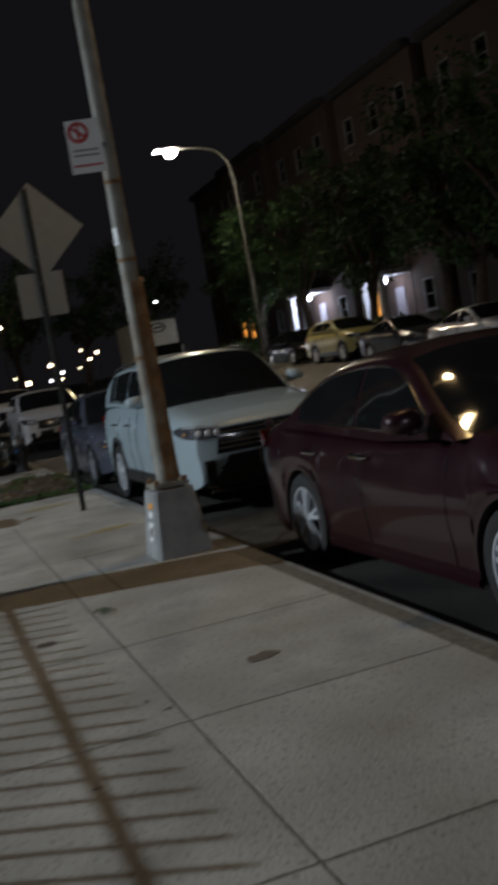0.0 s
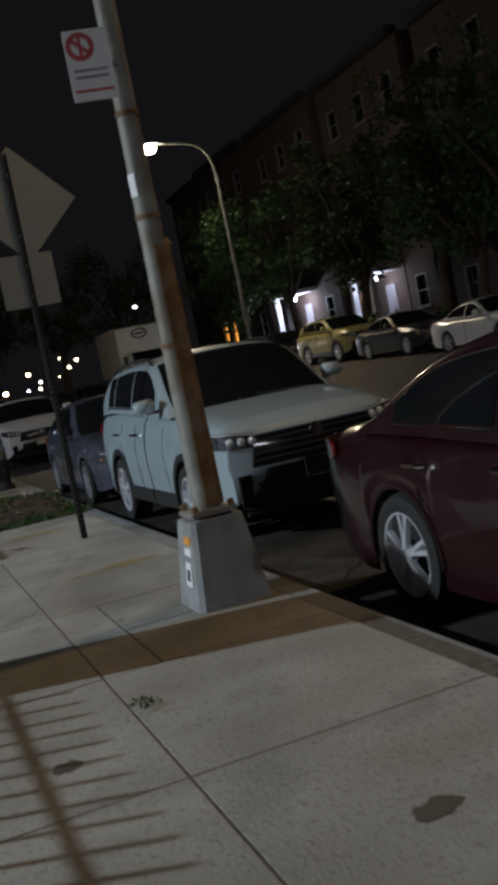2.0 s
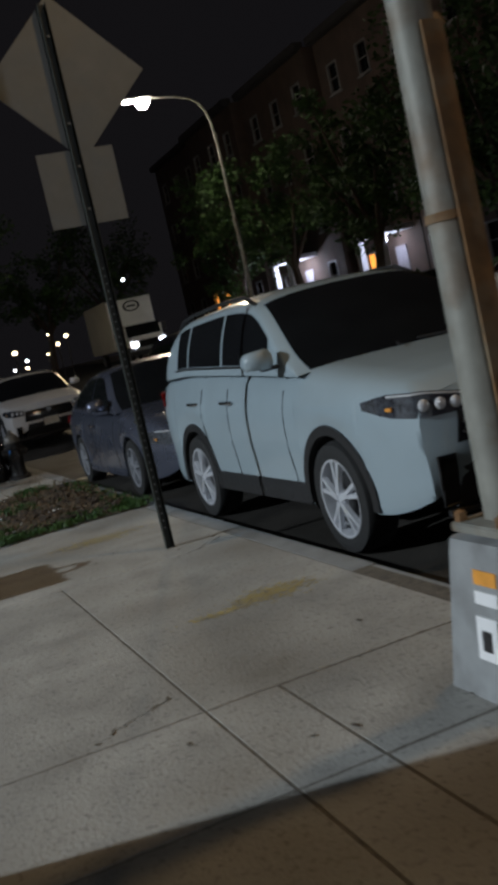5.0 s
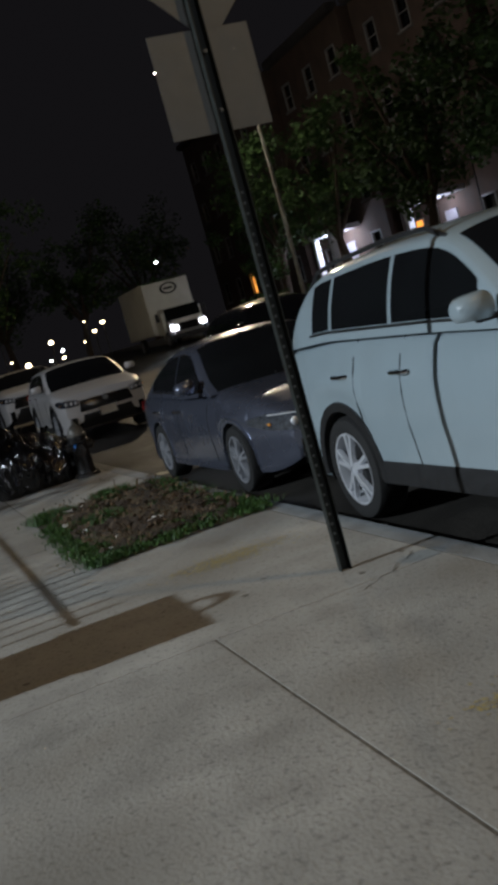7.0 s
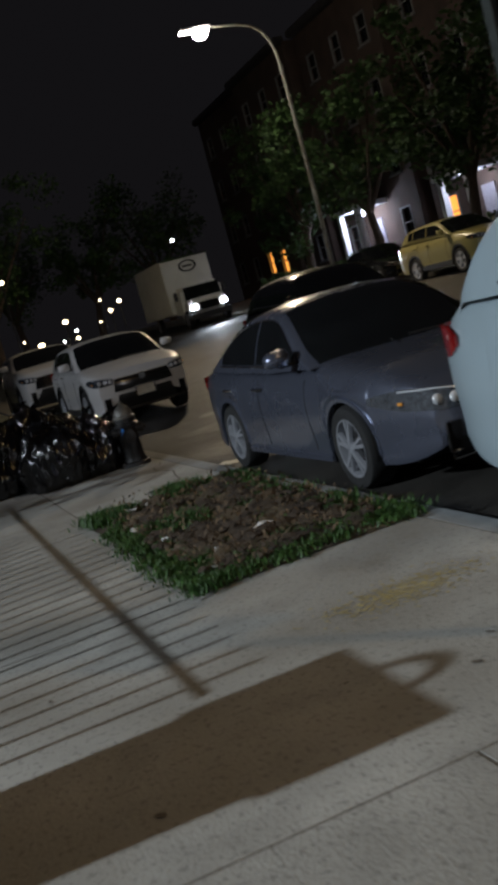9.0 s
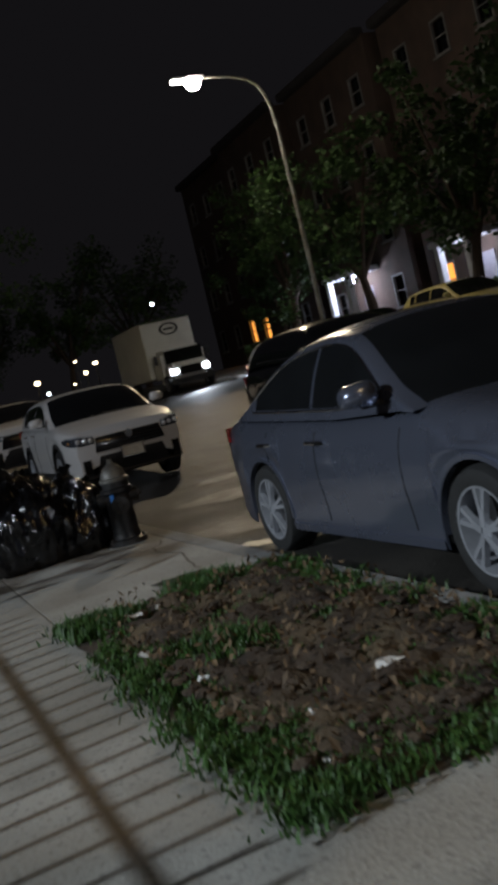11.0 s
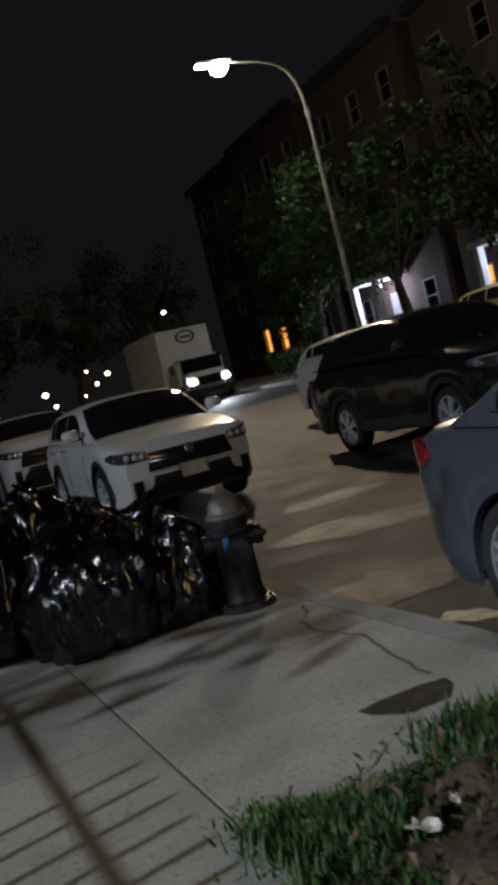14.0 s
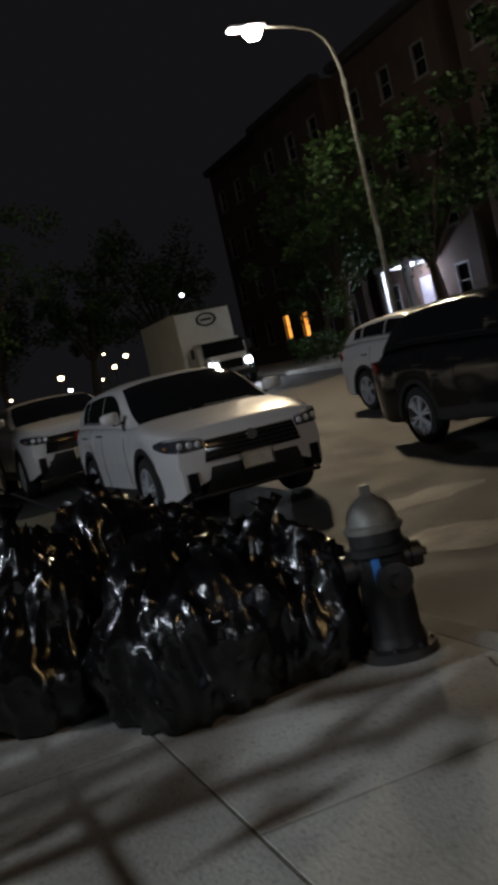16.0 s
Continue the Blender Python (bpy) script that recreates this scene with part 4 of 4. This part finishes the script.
    lean = Vector((r.uniform(-0.3, 0.3), r.uniform(-0.3, 0.3), 0))
    fork = h * low
    add_tube(bm, [(0, 0, 0), lean * 0.4 + Vector((0, 0, fork * 0.6)), lean + Vector((0, 0, fork))], [0.05 + h * 0.022, 0.03 + h * 0.018, h * 0.016], 9)
    tips = []
    for k in range(7):
        a = k * 0.9 + r.uniform(-0.3, 0.3)
        l = spread * r.uniform(0.5, 0.9)
        e = lean + Vector((math.cos(a) * l, math.sin(a) * l, fork + (h - fork) * r.uniform(0.35, 0.85)))
        mid = lean.lerp(e, 0.5) + Vector((0, 0, fork * 0.4 + 0.3))
        add_tube(bm, [lean + Vector((0, 0, fork * 0.93)), mid, e], [h * 0.012, h * 0.008, h * 0.003], 6)
        tips += [mid, e, mid.lerp(e, 0.5)]
    part("trunk", bm, M_BARK, t)
    verts, faces = [], []
    clumps = []
    for k in range(48):
        tip = r.choice(tips)
        clumps.append((tip + Vector((r.gauss(0, spread * 0.25), r.gauss(0, spread * 0.25), r.gauss(0, h * 0.08))), r.uniform(0.25, 0.6) * spread * 0.5))
    for k in range(n):
        c, rad = r.choice(clumps)
        d = Vector((r.gauss(0, 1), r.gauss(0, 1), r.gauss(0, 0.8)))
        p = c + d.normalized() * rad * r.random() ** 0.4
        s = r.uniform(0.08, 0.17)
        u = Vector((r.gauss(0, 1), r.gauss(0, 1), r.gauss(0, 0.5))).normalized() * s
        w = u.cross(Vector((r.gauss(0, 1), r.gauss(0, 1), r.gauss(0, 1)))).normalized() * s * 0.5
        i = len(verts)
        verts += [p - u, p + w, p + u, p - w]
        faces.append((i, i + 1, i + 2, i + 3))
    me = bpy.data.meshes.new("crown")
    me.from_pydata(verts, [], faces)
    me.materials.append(M_LEAF)
    c = new("crown", me)
    c.parent = t
    return t


def hedge(x, y, lx, ly, h, seed, label):
    r = random.Random(seed)
    verts, faces = [], []
    for k in range(int(900 * max(lx, 1) * max(ly, 1) / 6)):
        p = Vector((r.uniform(-lx / 2, lx / 2), r.uniform(-ly / 2, ly / 2), h * r.random() ** 0.6))
        p.z *= 0.8 + 0.35 * noise.noise(Vector((p.x + x, p.y + y, seed)))
        s = r.uniform(0.06, 0.14)
        u = Vector((r.gauss(0, 1), r.gauss(0, 1), r.gauss(0, 1))).normalized() * s
        w = u.cross(Vector((r.gauss(0, 1), r.gauss(0, 1), r.gauss(0, 1)))).normalized() * s * 0.6
        i = len(verts)
        verts += [p - u, p + w, p + u, p - w]
        faces.append((i, i + 1, i + 2, i + 3))
    me = bpy.data.meshes.new("hedge")
    me.from_pydata(verts, [], faces)
    me.materials.append(M_LEAF)
    ob = tagged(new("hedge", me), label, "hedge", "", "stuff")
    ob.location = (x, y, ground_z(min(x, 16), y) + 0.1)


TL = "leafy street tree, dark against the night sky"
for k, (x, y, h, sp) in enumerate(((20.8, 30, 11, 3.4), (21.2, 37.0, 11.5, 3.6), (20.6, 49.5, 9.5, 3.0), (20.5, 57, 10, 3.2), (24, 66, 8, 3), (13.2, 74, 9, 3), (5.5, 62, 9, 3.4),
                                   (1.0, 50, 7.5, 2.8), (9.0, 78, 10, 4), (-2, 60, 9, 3.5), (20.4, 33.5, 9.5, 3.0), (20.6, 42.5, 9.5, 2.8), (19, 78, 10, 4), (29, 49, 9, 3.2))):
    tree("tree", x, y, h, sp, 100 + k, TL)
# out of view, added to break up the yard light beyond y 20
tree("unseen_shade_tree", -4.2, 21.2, 5.2, 2.3, 300, "small leafy tree out of view, added to dapple the pavement light", 0.3, 1100, -0.1)
HL = "clipped dark green hedge along the front gardens"
for y in (33, 41, 49.5, 58):
    hedge(19.5, y, 1.0, 5.0, 1.5, int(y), HL)

# ---- houses across the street ----


def house(x, y, w, d, h, wall_mat, label, lit=(), porch=False):
    z0 = ground_z(16, y) + 0.15
    hs = thing("house", (x, y, z0), label, "house", "houses across the street")
    bm = bmesh.new()
    wins = [(yy, zz) for zz in (1.9, 4.9, 7.9, 10.9) for yy in (-w / 3, 0, w / 3) if not (porch and zz < 2 and yy == 0)]
    # front wall with real openings, built of strips between the windows
    ycuts = sorted({-w / 2, w / 2, *[yy + s * 0.5 for yy in (-w / 3, 0, w / 3) for s in (-1, 1)]})
    zcuts = [0, 1.2, 2.7, 4.2, 5.6, 7.2, 8.6, 10.2, 11.6, h]
    for a, b in zip(ycuts, ycuts[1:]):
        for c, e in zip(zcuts, zcuts[1:]):
            cy, cz = (a + b) / 2, (c + e) / 2
            if any(abs(cy - yy) < 0.1 and abs(cz - zz) < 0.2 for yy, zz in wins):
                continue
            add_box(bm, (0.15, cy, cz), (0.3, b - a, e - c))
    add_box(bm, (d / 2 + 0.3, -w / 2 + 0.15, h / 2), (d, 0.3, h))
    add_box(bm, (d / 2 + 0.3, w / 2 - 0.15, h / 2), (d, 0.3, h))
    add_box(bm, (d + 0.15, 0, h / 2), (0.3, w - 0.62, h))
    part("wall", bm, wall_mat, hs, smooth=0)
    bm = bmesh.new()
    add_box(bm, (d / 2 + 0.15, 0, h - 0.3), (d - 0.3, w - 0.62, 0.2))
    part("roof", bm, M_ROOF, hs, smooth=0)
    part("cornice", box((-0.12, 0, h + 0.1), (0.6, w - 0.02, 0.4), 0.06), M_ROOF, hs)
    for k, (yy, zz) in enumerate(wins):
        hh = 1.5 if zz < 3 else 1.4
        wn = part("window", box((0.2, yy, zz + 0.05), (0.03, 1.0, hh)), M_WARM if k in lit else M_GLASS, hs)
        bm = bmesh.new()
        for s in (-1, 1):
            add_box(bm, (0.02, yy + s * 0.46, zz + 0.05), (0.1, 0.08, hh))
            add_box(bm, (0.02, yy, zz + 0.05 + s * (hh / 2 - 0.04)), (0.1, 0.84, 0.08))
        add_box(bm, (0.05, yy, zz + 0.05), (0.05, 0.84, 0.05))
        part("window_frame", bm, M_FRAME, wn, smooth=0)
        part("sill", box((-0.04, yy, zz - hh / 2 + 0.02), (0.16, 1.15, 0.08)), M_FRAME, wn)
    if porch:
        part("door", box((-0.02, 0, 1.55), (0.06, 0.95, 2.1), 0.01), M_SIGN_GREY, hs)
        for s in (-1, 1):
            part("porch_column", box((-1.5, s * 1.0, 1.85), (0.3, 0.3, 2.7), 0.02), M_WHITE_WALL, hs)
        part("porch_roof", box((-0.85, 0, 3.32), (1.7, 2.8, 0.24), 0.03), M_WHITE_WALL, hs)
        for k in range(4):
            part("step", box((-1.75 - 0.3 * k, 0, 0.42 - 0.11 * k), (0.3, 1.8, 0.9 - 0.22 * k), 0.01), M_WHITE_WALL, hs)
        part("porch_floor", box((-0.8, 0, 0.25), (1.6, 2.6, 0.5)), M_WHITE_WALL, hs)
        part("porch_light", lathe([(2.86, 0.01), (2.9, 0.11), (3.05, 0.12), (3.2, 0.04)], 14, "z"), M_PORCH, hs).location = (-0.8, 0.0, 0)
        lamp("porch_lamp", (x - 1.0, y - 0.35, z0 + 2.7), 150 if y > 52 else 42, (0.70, 0.78, 1.0), 0.1)
    return hs


house(24.5, 56.6, 8.5, 8, 13.0, M_BRICK, "brick house with a white porch under a bluish porch light", porch=True)
house(24.5, 46.9, 8.5, 8, 13.0, M_BRICK, "pale-fronted house with one warm lit window", lit=(1,), porch=True)
house(24.5, 37.2, 8.5, 8, 13.0, M_BRICK, "dark brick house across the street")
house(24.5, 66.6, 8.5, 8, 13.0, M_BRICK, "dark brick house further along the street", lit=(2,))
house(25.5, 76.9, 8.5, 8, 13.0, M_BRICK, "dark brick house at the far end", lit=(0,))
house(24.5, 27.4, 8.5, 8, 13.0, M_BRICK, "dark brick house across the street")

# ---- distant lights ----


def dot(x, y, z, r, m, label):
    bm = bmesh.new()
    bmesh.ops.create_uvsphere(bm, u_segments=10, v_segments=8, radius=r)
    bmesh.ops.scale(bm, vec=(1, 1, 0.75), verts=bm.verts)
    zg = ground_z(min(x, 16), y)
    ob = thing("distant_lamp", (x, y, zg), label, "lamp", "distant lamps")
    part("globe", bm, m, ob).location = (0, 0, z - zg)
    part("post", tube([(0, 0, -0.1), (0, 0, z - zg)], 0.03, 6), M_TRIM, ob)


for x, y, z, r, m in ((8.7, 60, 3.0, 0.13, M_DOT), (11.0, 60, 3.0, 0.10, M_DOT), (7.3, 60, 2.2, 0.16, M_DOT), (6.3, 60, 5.5, 0.14, M_DOT), (18.0, 70, 6.4, 0.12, M_DOT_WHITE),
                      (26.0, 60, 7.1, 0.10, M_DOT_WHITE), (10.2, 66, 2.6, 0.10, M_DOT_WHITE), (5.2, 64, 2.4, 0.12, M_DOT), (22, 41, 5.6, 0.07, M_DOT_WHITE), (21.8, 36, 5.0, 0.06, M_DOT_WHITE)):
    dot(x, y, z, r, m, "small distant lamp glowing in the dark")
rnd = random.Random(77)
for k in range(14):
    dot(rnd.uniform(0.5, 12.0), rnd.uniform(58, 74), rnd.uniform(1.7, 3.6), rnd.uniform(0.05, 0.11), rnd.choice((M_DOT, M_DOT_WHITE)), "small distant lamp glowing in the dark")

# ---- front-garden fence whose shadow falls over the pavement, and the wall behind ----
FX = -0.60
fn = thing("garden_fence", (FX, 0, 0), "black iron picket fence between low pillars", "fence")
picket = finish("picket", tube([(0, 0, 0), (0, 0, 0.99), (0, 0, 1.01)], [0.015, 0.015, 0.004], 6), M_IRON, 30)
y = -2.0
while y < 20.5:
    if y < 10.15 or y > 15.35:
        ob = new("picket", picket)
        ob.parent = fn
        ob.location = (0, y, 0)
    y += 0.19
for a, b in ((-2.1, 10.15), (15.35, 24)):
    part("rail", box((0, (a + b) / 2, 0.86), (0.02, b - a, 0.022)), M_IRON, fn)
    part("rail", box((0, (a + b) / 2, 0.12), (0.03, b - a, 0.05)), M_IRON, fn)
for yy, w, h in ((10.47, 0.56, 1.72), (14.88, 0.72, 0.93)):
    pl = thing("gate_pillar", (FX, yy, 0), "square masonry gate pillar with a capstone and finial", "pillar", "gate pillars")
    part("shaft", box((0, 0, h / 2), (0.5, w, h), 0.02), M_BRICK, pl)
    part("cap", box((0, 0, h + 0.03), (0.56, w + 0.06, 0.06), 0.01), M_CONCRETE, pl)
    if h < 1.2:
        loop = [(0, 0.11 * math.sin(q), h + 0.165 - 0.11 * math.cos(q)) for q in np.linspace(0, 2 * math.pi, 25)]
        part("ring_finial", tube(loop, 0.022, 8), M_IRON, pl, "open iron ring finial")
        continue
    part("ball", lathe([(h + 0.05, 0.06), (h + 0.09, 0.12), (h + 0.17, 0.14), (h + 0.25, 0.10), (h + 0.29, 0.01)], 16, "z"), M_CONCRETE, pl)
solid("wall_west", box((-19, 20, 5), (0.4, 90, 10.4)), M_BRICK, "plain dark house wall behind the gardens", "wall", "structure")
yl = thing("flood_lamp", YARD_LAMP, "white flood lamp on a bracket", "lamp")
part("bracket", box((-1.0, 0, 0.45), (2.0, 0.08, 0.08)), M_IRON, yl)
part("housing", box((-0.1, 0, 0.38), (0.5, 0.5, 0.12), 0.03), M_BASE, yl)
# unseen band and top plate, added to block the spot's spill onto the houses
part("visor", thick(add_grid(bmesh.new(), [[(1.0 * math.cos(q), 1.0 * math.sin(q), z) for q in np.linspace(-1.75, 1.75, 30)] for z in (-0.26, 0.05, 0.40)]), 0.01), M_IRON, yl, "curved black visor, added unseen to keep the flood light off the houses")
part("visor_top", thick(add_grid(bmesh.new(), [[(r * math.cos(q), r * math.sin(q), 0.45) for q in np.linspace(-1.75, 1.75, 30)] for r in (0.2, 0.6, 1.0)]), 0.01), M_IRON, yl)

# out-of-view housing and post, added to carry the fill spot
y2 = thing("flood_lamp", FILL_LAMP, "unseen flood lamp on a post, added as fill for the crossover and bags", "lamp")
part("housing", box((-0.1, 0, 0.38), (0.5, 0.5, 0.12), 0.03), M_BASE, y2)
part("post", tube([(-0.3, 0, -8.3), (-0.3, 0, 0.4)], 0.07, 10), M_IRON, y2)

# ---- pavement slabs and kerb stones ----
bm = bmesh.new()
add_box(bm, (-8.0, 60, -0.0540), (22.0, 200, 0.105))
solid("pavement_bedding", bm, M_JOINT, "dark dirt in the joints under the slabs", "pavement", "structure", smooth=0)
pv = thing("pavement", (0, 0, 0), "grey cast concrete pavement slabs with dirty joints", "pavement", kind="structure")
cache = {}


def slab(x0, x1, y0, y1, m, parent, name="slab", top=0.0, gap=0.007, tilt=0.0):
    w, d = round(x1 - x0 - 2 * gap, 3), round(y1 - y0 - 2 * gap, 3)
    key = (w, d, m.name)
    if key not in cache:
        b = bmesh.new()
        vs = []
        for z, i in ((-0.1, 0), (-0.0015, 0), (0.0, 0.0015)):
            vs.append([(sx * (w / 2 - i), sy * (d / 2 - i), z) for sx, sy in ((-1, -1), (1, -1), (1, 1), (-1, 1))])
        vv = [[b.verts.new(p) for p in ring] for ring in vs]
        for r0, r1 in zip(vv, vv[1:]):
            for k in range(4):
                b.faces.new((r0[k], r0[(k + 1) % 4], r1[(k + 1) % 4], r1[k]))
        b.faces.new(vv[-1])
        cache[key] = finish(name, b, m)
    ob = new(name, cache[key])
    ob.parent = parent
    ob.matrix_basis = pose((x0 + x1) / 2, (y0 + y1) / 2, top, tilt, tilt * 0.6, 0)


rows_y = [-5.0, -3.55, -2.1, -0.65, 0.8, 2.15, 3.55, 4.98, 6.42, 7.86, 9.40, 10.28, 11.17, 14.16, 16.8]
rnd = random.Random(11)
for a, b in zip(rows_y, rows_y[1:]):
    for x0, x1 in ((-3.2, -1.4), (-1.4, 0.08), (0.08, 1.575), (1.575, 2.885)):
        if a > 14 and x0 > 1.5:
            continue
        if a > 14 and x0 > 0:
            slab(x0, 2.885, a, b, M_CONCRETE, pv)
        elif 9.3 < a < 10.5 and x0 > 1.5:
            slab(1.575, 1.895, a, b, M_CONCRETE, pv, tilt=0.1)
            slab(1.895, 2.885, a, b, M_CONCRETE, pv, tilt=-0.1)
        else:
            slab(x0, x1, a, b, M_CONCRETE, pv, top=0.0012, tilt=rnd.uniform(-0.02, 0.02))
for a, b in zip([16.8, 18.3, 19.8, 21.4, 23.0, 24.8, 26.8, 28.8], [18.3, 19.8, 21.4, 23.0, 24.8, 26.8, 28.8, 31.0]):
    for x0, x1 in ((-3.2, -1.4), (-1.4, 0.08), (0.08, 1.49)):
        slab(x0, x1, a, b, M_CONCRETE, pv, top=0.0012, tilt=rnd.uniform(-0.02, 0.02))
for a, b in ((20.17, 21.9), (21.9, 23.4), (23.4, 25.2), (25.2, 27.0), (27, 29), (29, 31)):
    slab(1.49, 2.885, a, b, M_CONCRETE, pv, top=0.0012, tilt=rnd.uniform(-0.02, 0.02))
kb = thing("kerb", (0, 0, 0), "worn stone kerb along the street", "kerb", kind="structure")
yk = -5.0
while yk < 31:
    ln = rnd.choice((1.5, 1.8, 2.1))
    slab(2.885, KERB, yk, yk + ln, M_KERB, kb, "kerb_stone", top=rnd.uniform(-0.004, 0.003), gap=0.004)
    yk += ln
bm = bmesh.new()
add_box(bm, (2.97, 14, -0.11), (0.13, 40, 0.1))
solid("kerb_foot", bm, M_KERB, "lower face of the kerb", "kerb", "structure", smooth=0)

# worn hole in the drive, cracks, stains
bm = bmesh.new()
rows = []
for k in range(13):
    a = 2 * math.pi * k / 12
    rows.append([(2.38 + r * (0.18 + 0.05 * math.sin(3 * a)) * math.cos(a), 20.66 + r * (0.15 + 0.04 * math.cos(2 * a)) * math.sin(a), 0.004 + 0.006 * (r > 0.5) - 0.004 * (r > 0.9)) for r in (0.01, 0.6, 1.0)])
add_grid(bm, rows)
# no recess is cut: soil colour is darkened to carry the hollow's shade
solid("broken_patch", bm, mat("shaded_hollow_soil", (0.018, 0.014, 0.010), 0.9, spread=0.5, grain=18, bump=0.02, bump_scale=40, stain=0.5, stain_scale=14, stain_colour=(0.10, 0.07, 0.04)), "broken dirt-filled hollow in the concrete drive, its shade painted in dark soil", "hole", "structure")


def crack(pts, w, seed):
    r = random.Random(seed)
    line = []
    for (x0, y0), (x1, y1) in zip(pts, pts[1:]):
        for u in np.linspace(0, 1, 8)[:-1]:
            line.append((lerp(x0, x1, u) + r.gauss(0, 0.012), lerp(y0, y1, u) + r.gauss(0, 0.012)))
    rows = [[(x - w * r.uniform(0.3, 1), y, 0.0045), (x + w * r.uniform(0.3, 1), y + 0.004, 0.0045)] for x, y in line]
    solid("pavement_crack", add_grid(bmesh.new(), rows), M_JOINT, "dark crack in the concrete", "crack", "structure", smooth=0)


crack([(2.2, 20.45), (1.9, 20.2), (1.75, 20.12)], 0.012, 1)
crack([(2.55, 20.85), (2.7, 21.6), (2.62, 22.1), (2.85, 22.7)], 0.012, 2)
crack([(1.52, 11.48), (1.3, 11.33), (1.09, 11.2)], 0.013, 5)
crack([(2.2, 14.0), (2.5, 14.12), (2.88, 14.42)], 0.012, 4)


def blotch(x, y, rx, ry, m, seed, name="stain", label="dark stain on the concrete", street=False):
    r = random.Random(seed)
    ph = r.uniform(0, 6)
    rows = []
    for k in range(19):
        a = 2 * math.pi * k / 18
        e = 1 + 0.25 * math.sin(2 * a + ph) + 0.15 * math.sin(5 * a + ph * 2)
        rows.append([(x + q * rx * e * math.cos(a), y + q * ry * e * math.sin(a), 0.005 + (ground_z(x + q * rx * e * math.cos(a), y + q * ry * e * math.sin(a)) if street else 0.0)) for q in (0.02, 1.0)])
    solid(name, add_grid(bmesh.new(), rows), m, label, "stain", "structure", smooth=0)


M_MARK = mat("sprayed_yellow", (0.40, 0.32, 0.13), 0.85, spread=0.2, grain=8, stain=0.6, stain_scale=22, stain_colour=(0.35, 0.34, 0.31))


def flecks(x, y, rx, ry, n, seed, label):
    """Worn paint left only in small ragged flecks, denser in the middle."""
    r = random.Random(seed)
    verts, faces = [], []
    for _ in range(n):
        cx, cy, q = r.gauss(x, rx), r.gauss(y, ry), r.uniform(0.0025, 0.009)
        lift = 0.0038 + len(faces) * 0.000001
        i = len(verts)
        for k in range(6):
            a, e = k * math.pi / 3, q * r.uniform(0.5, 1.2)
            verts.append((cx + e * 1.6 * math.cos(a), cy + e * math.sin(a), lift))
        faces.append(tuple(range(i, i + 6)))
    me = bpy.data.meshes.new("paint_mark")
    me.from_pydata(verts, [], faces)
    me.materials.append(M_MARK)
    tagged(new("paint_mark", me), label, "paint mark", "", "stuff")


flecks(2.10, 12.42, 0.09, 0.025, 200, 61, "faint yellow spray-paint dash on the concrete")
flecks(2.44, 12.50, 0.12, 0.07, 900, 62, "faded yellow paint patch on the concrete")
flecks(2.2, 15.68, 0.20, 0.09, 900, 63, "faded yellow paint patch on the concrete")
# pale yellowish colour paints the lamp-lit reflection of a gutter puddle
M_GLINT = mat("painted_puddle_glint", (0.36, 0.31, 0.2), 0.5, spread=0.3, grain=12, stain=0.5, stain_scale=9)
M_WET = mat("damp_asphalt", (0.016, 0.014, 0.012), 0.62, spread=0.4, grain=5, bump=0.004)
for x, y, rx, ry, m, s, nm, lb in ((3.36, 21.75, 0.11, 0.17, M_GLINT, 81, "sand_patch", "puddle reflection in the gutter, painted as a pale patch"), (3.6, 22.9, 0.4, 0.55, M_WET, 82, "damp_patch", "damp dark patch on the asphalt"),
                              (4.6, 25.2, 0.7, 0.5, M_WET, 83, "damp_patch", "damp dark patch on the asphalt"), (5.9, 24.0, 0.6, 0.9, M_WET, 84, "damp_patch", "damp dark patch on the asphalt"),
                              (5.2, 27.0, 0.5, 0.35, M_PATCH, 85, "repair_patch", "patched asphalt repair"), (6.6, 27.5, 0.35, 1.3, M_WET, 86, "damp_patch", "damp dark patch on the asphalt"),
                              (3.4, 10.9, 0.3, 0.5, M_PATCH, 87, "repair_patch", "patched asphalt repair")):
    blotch(x, y, rx, ry, m, s, nm, lb, True)
M_STAIN = mat("oil_stain", (0.09, 0.075, 0.06), 0.7, spread=0.3, grain=20)
blotch(2.12, 7.02, 0.075, 0.07, M_STAIN, 1)
blotch(1.2, 8.35, 0.05, 0.07, M_STAIN, 3)
for k in range(26):
    blotch(rnd.uniform(-0.5, 2.8), rnd.uniform(3, 16), rnd.uniform(0.008, 0.02), rnd.uniform(0.008, 0.02), M_STAIN, 50 + k, "gum_spot", "small dark gum spot on the concrete")
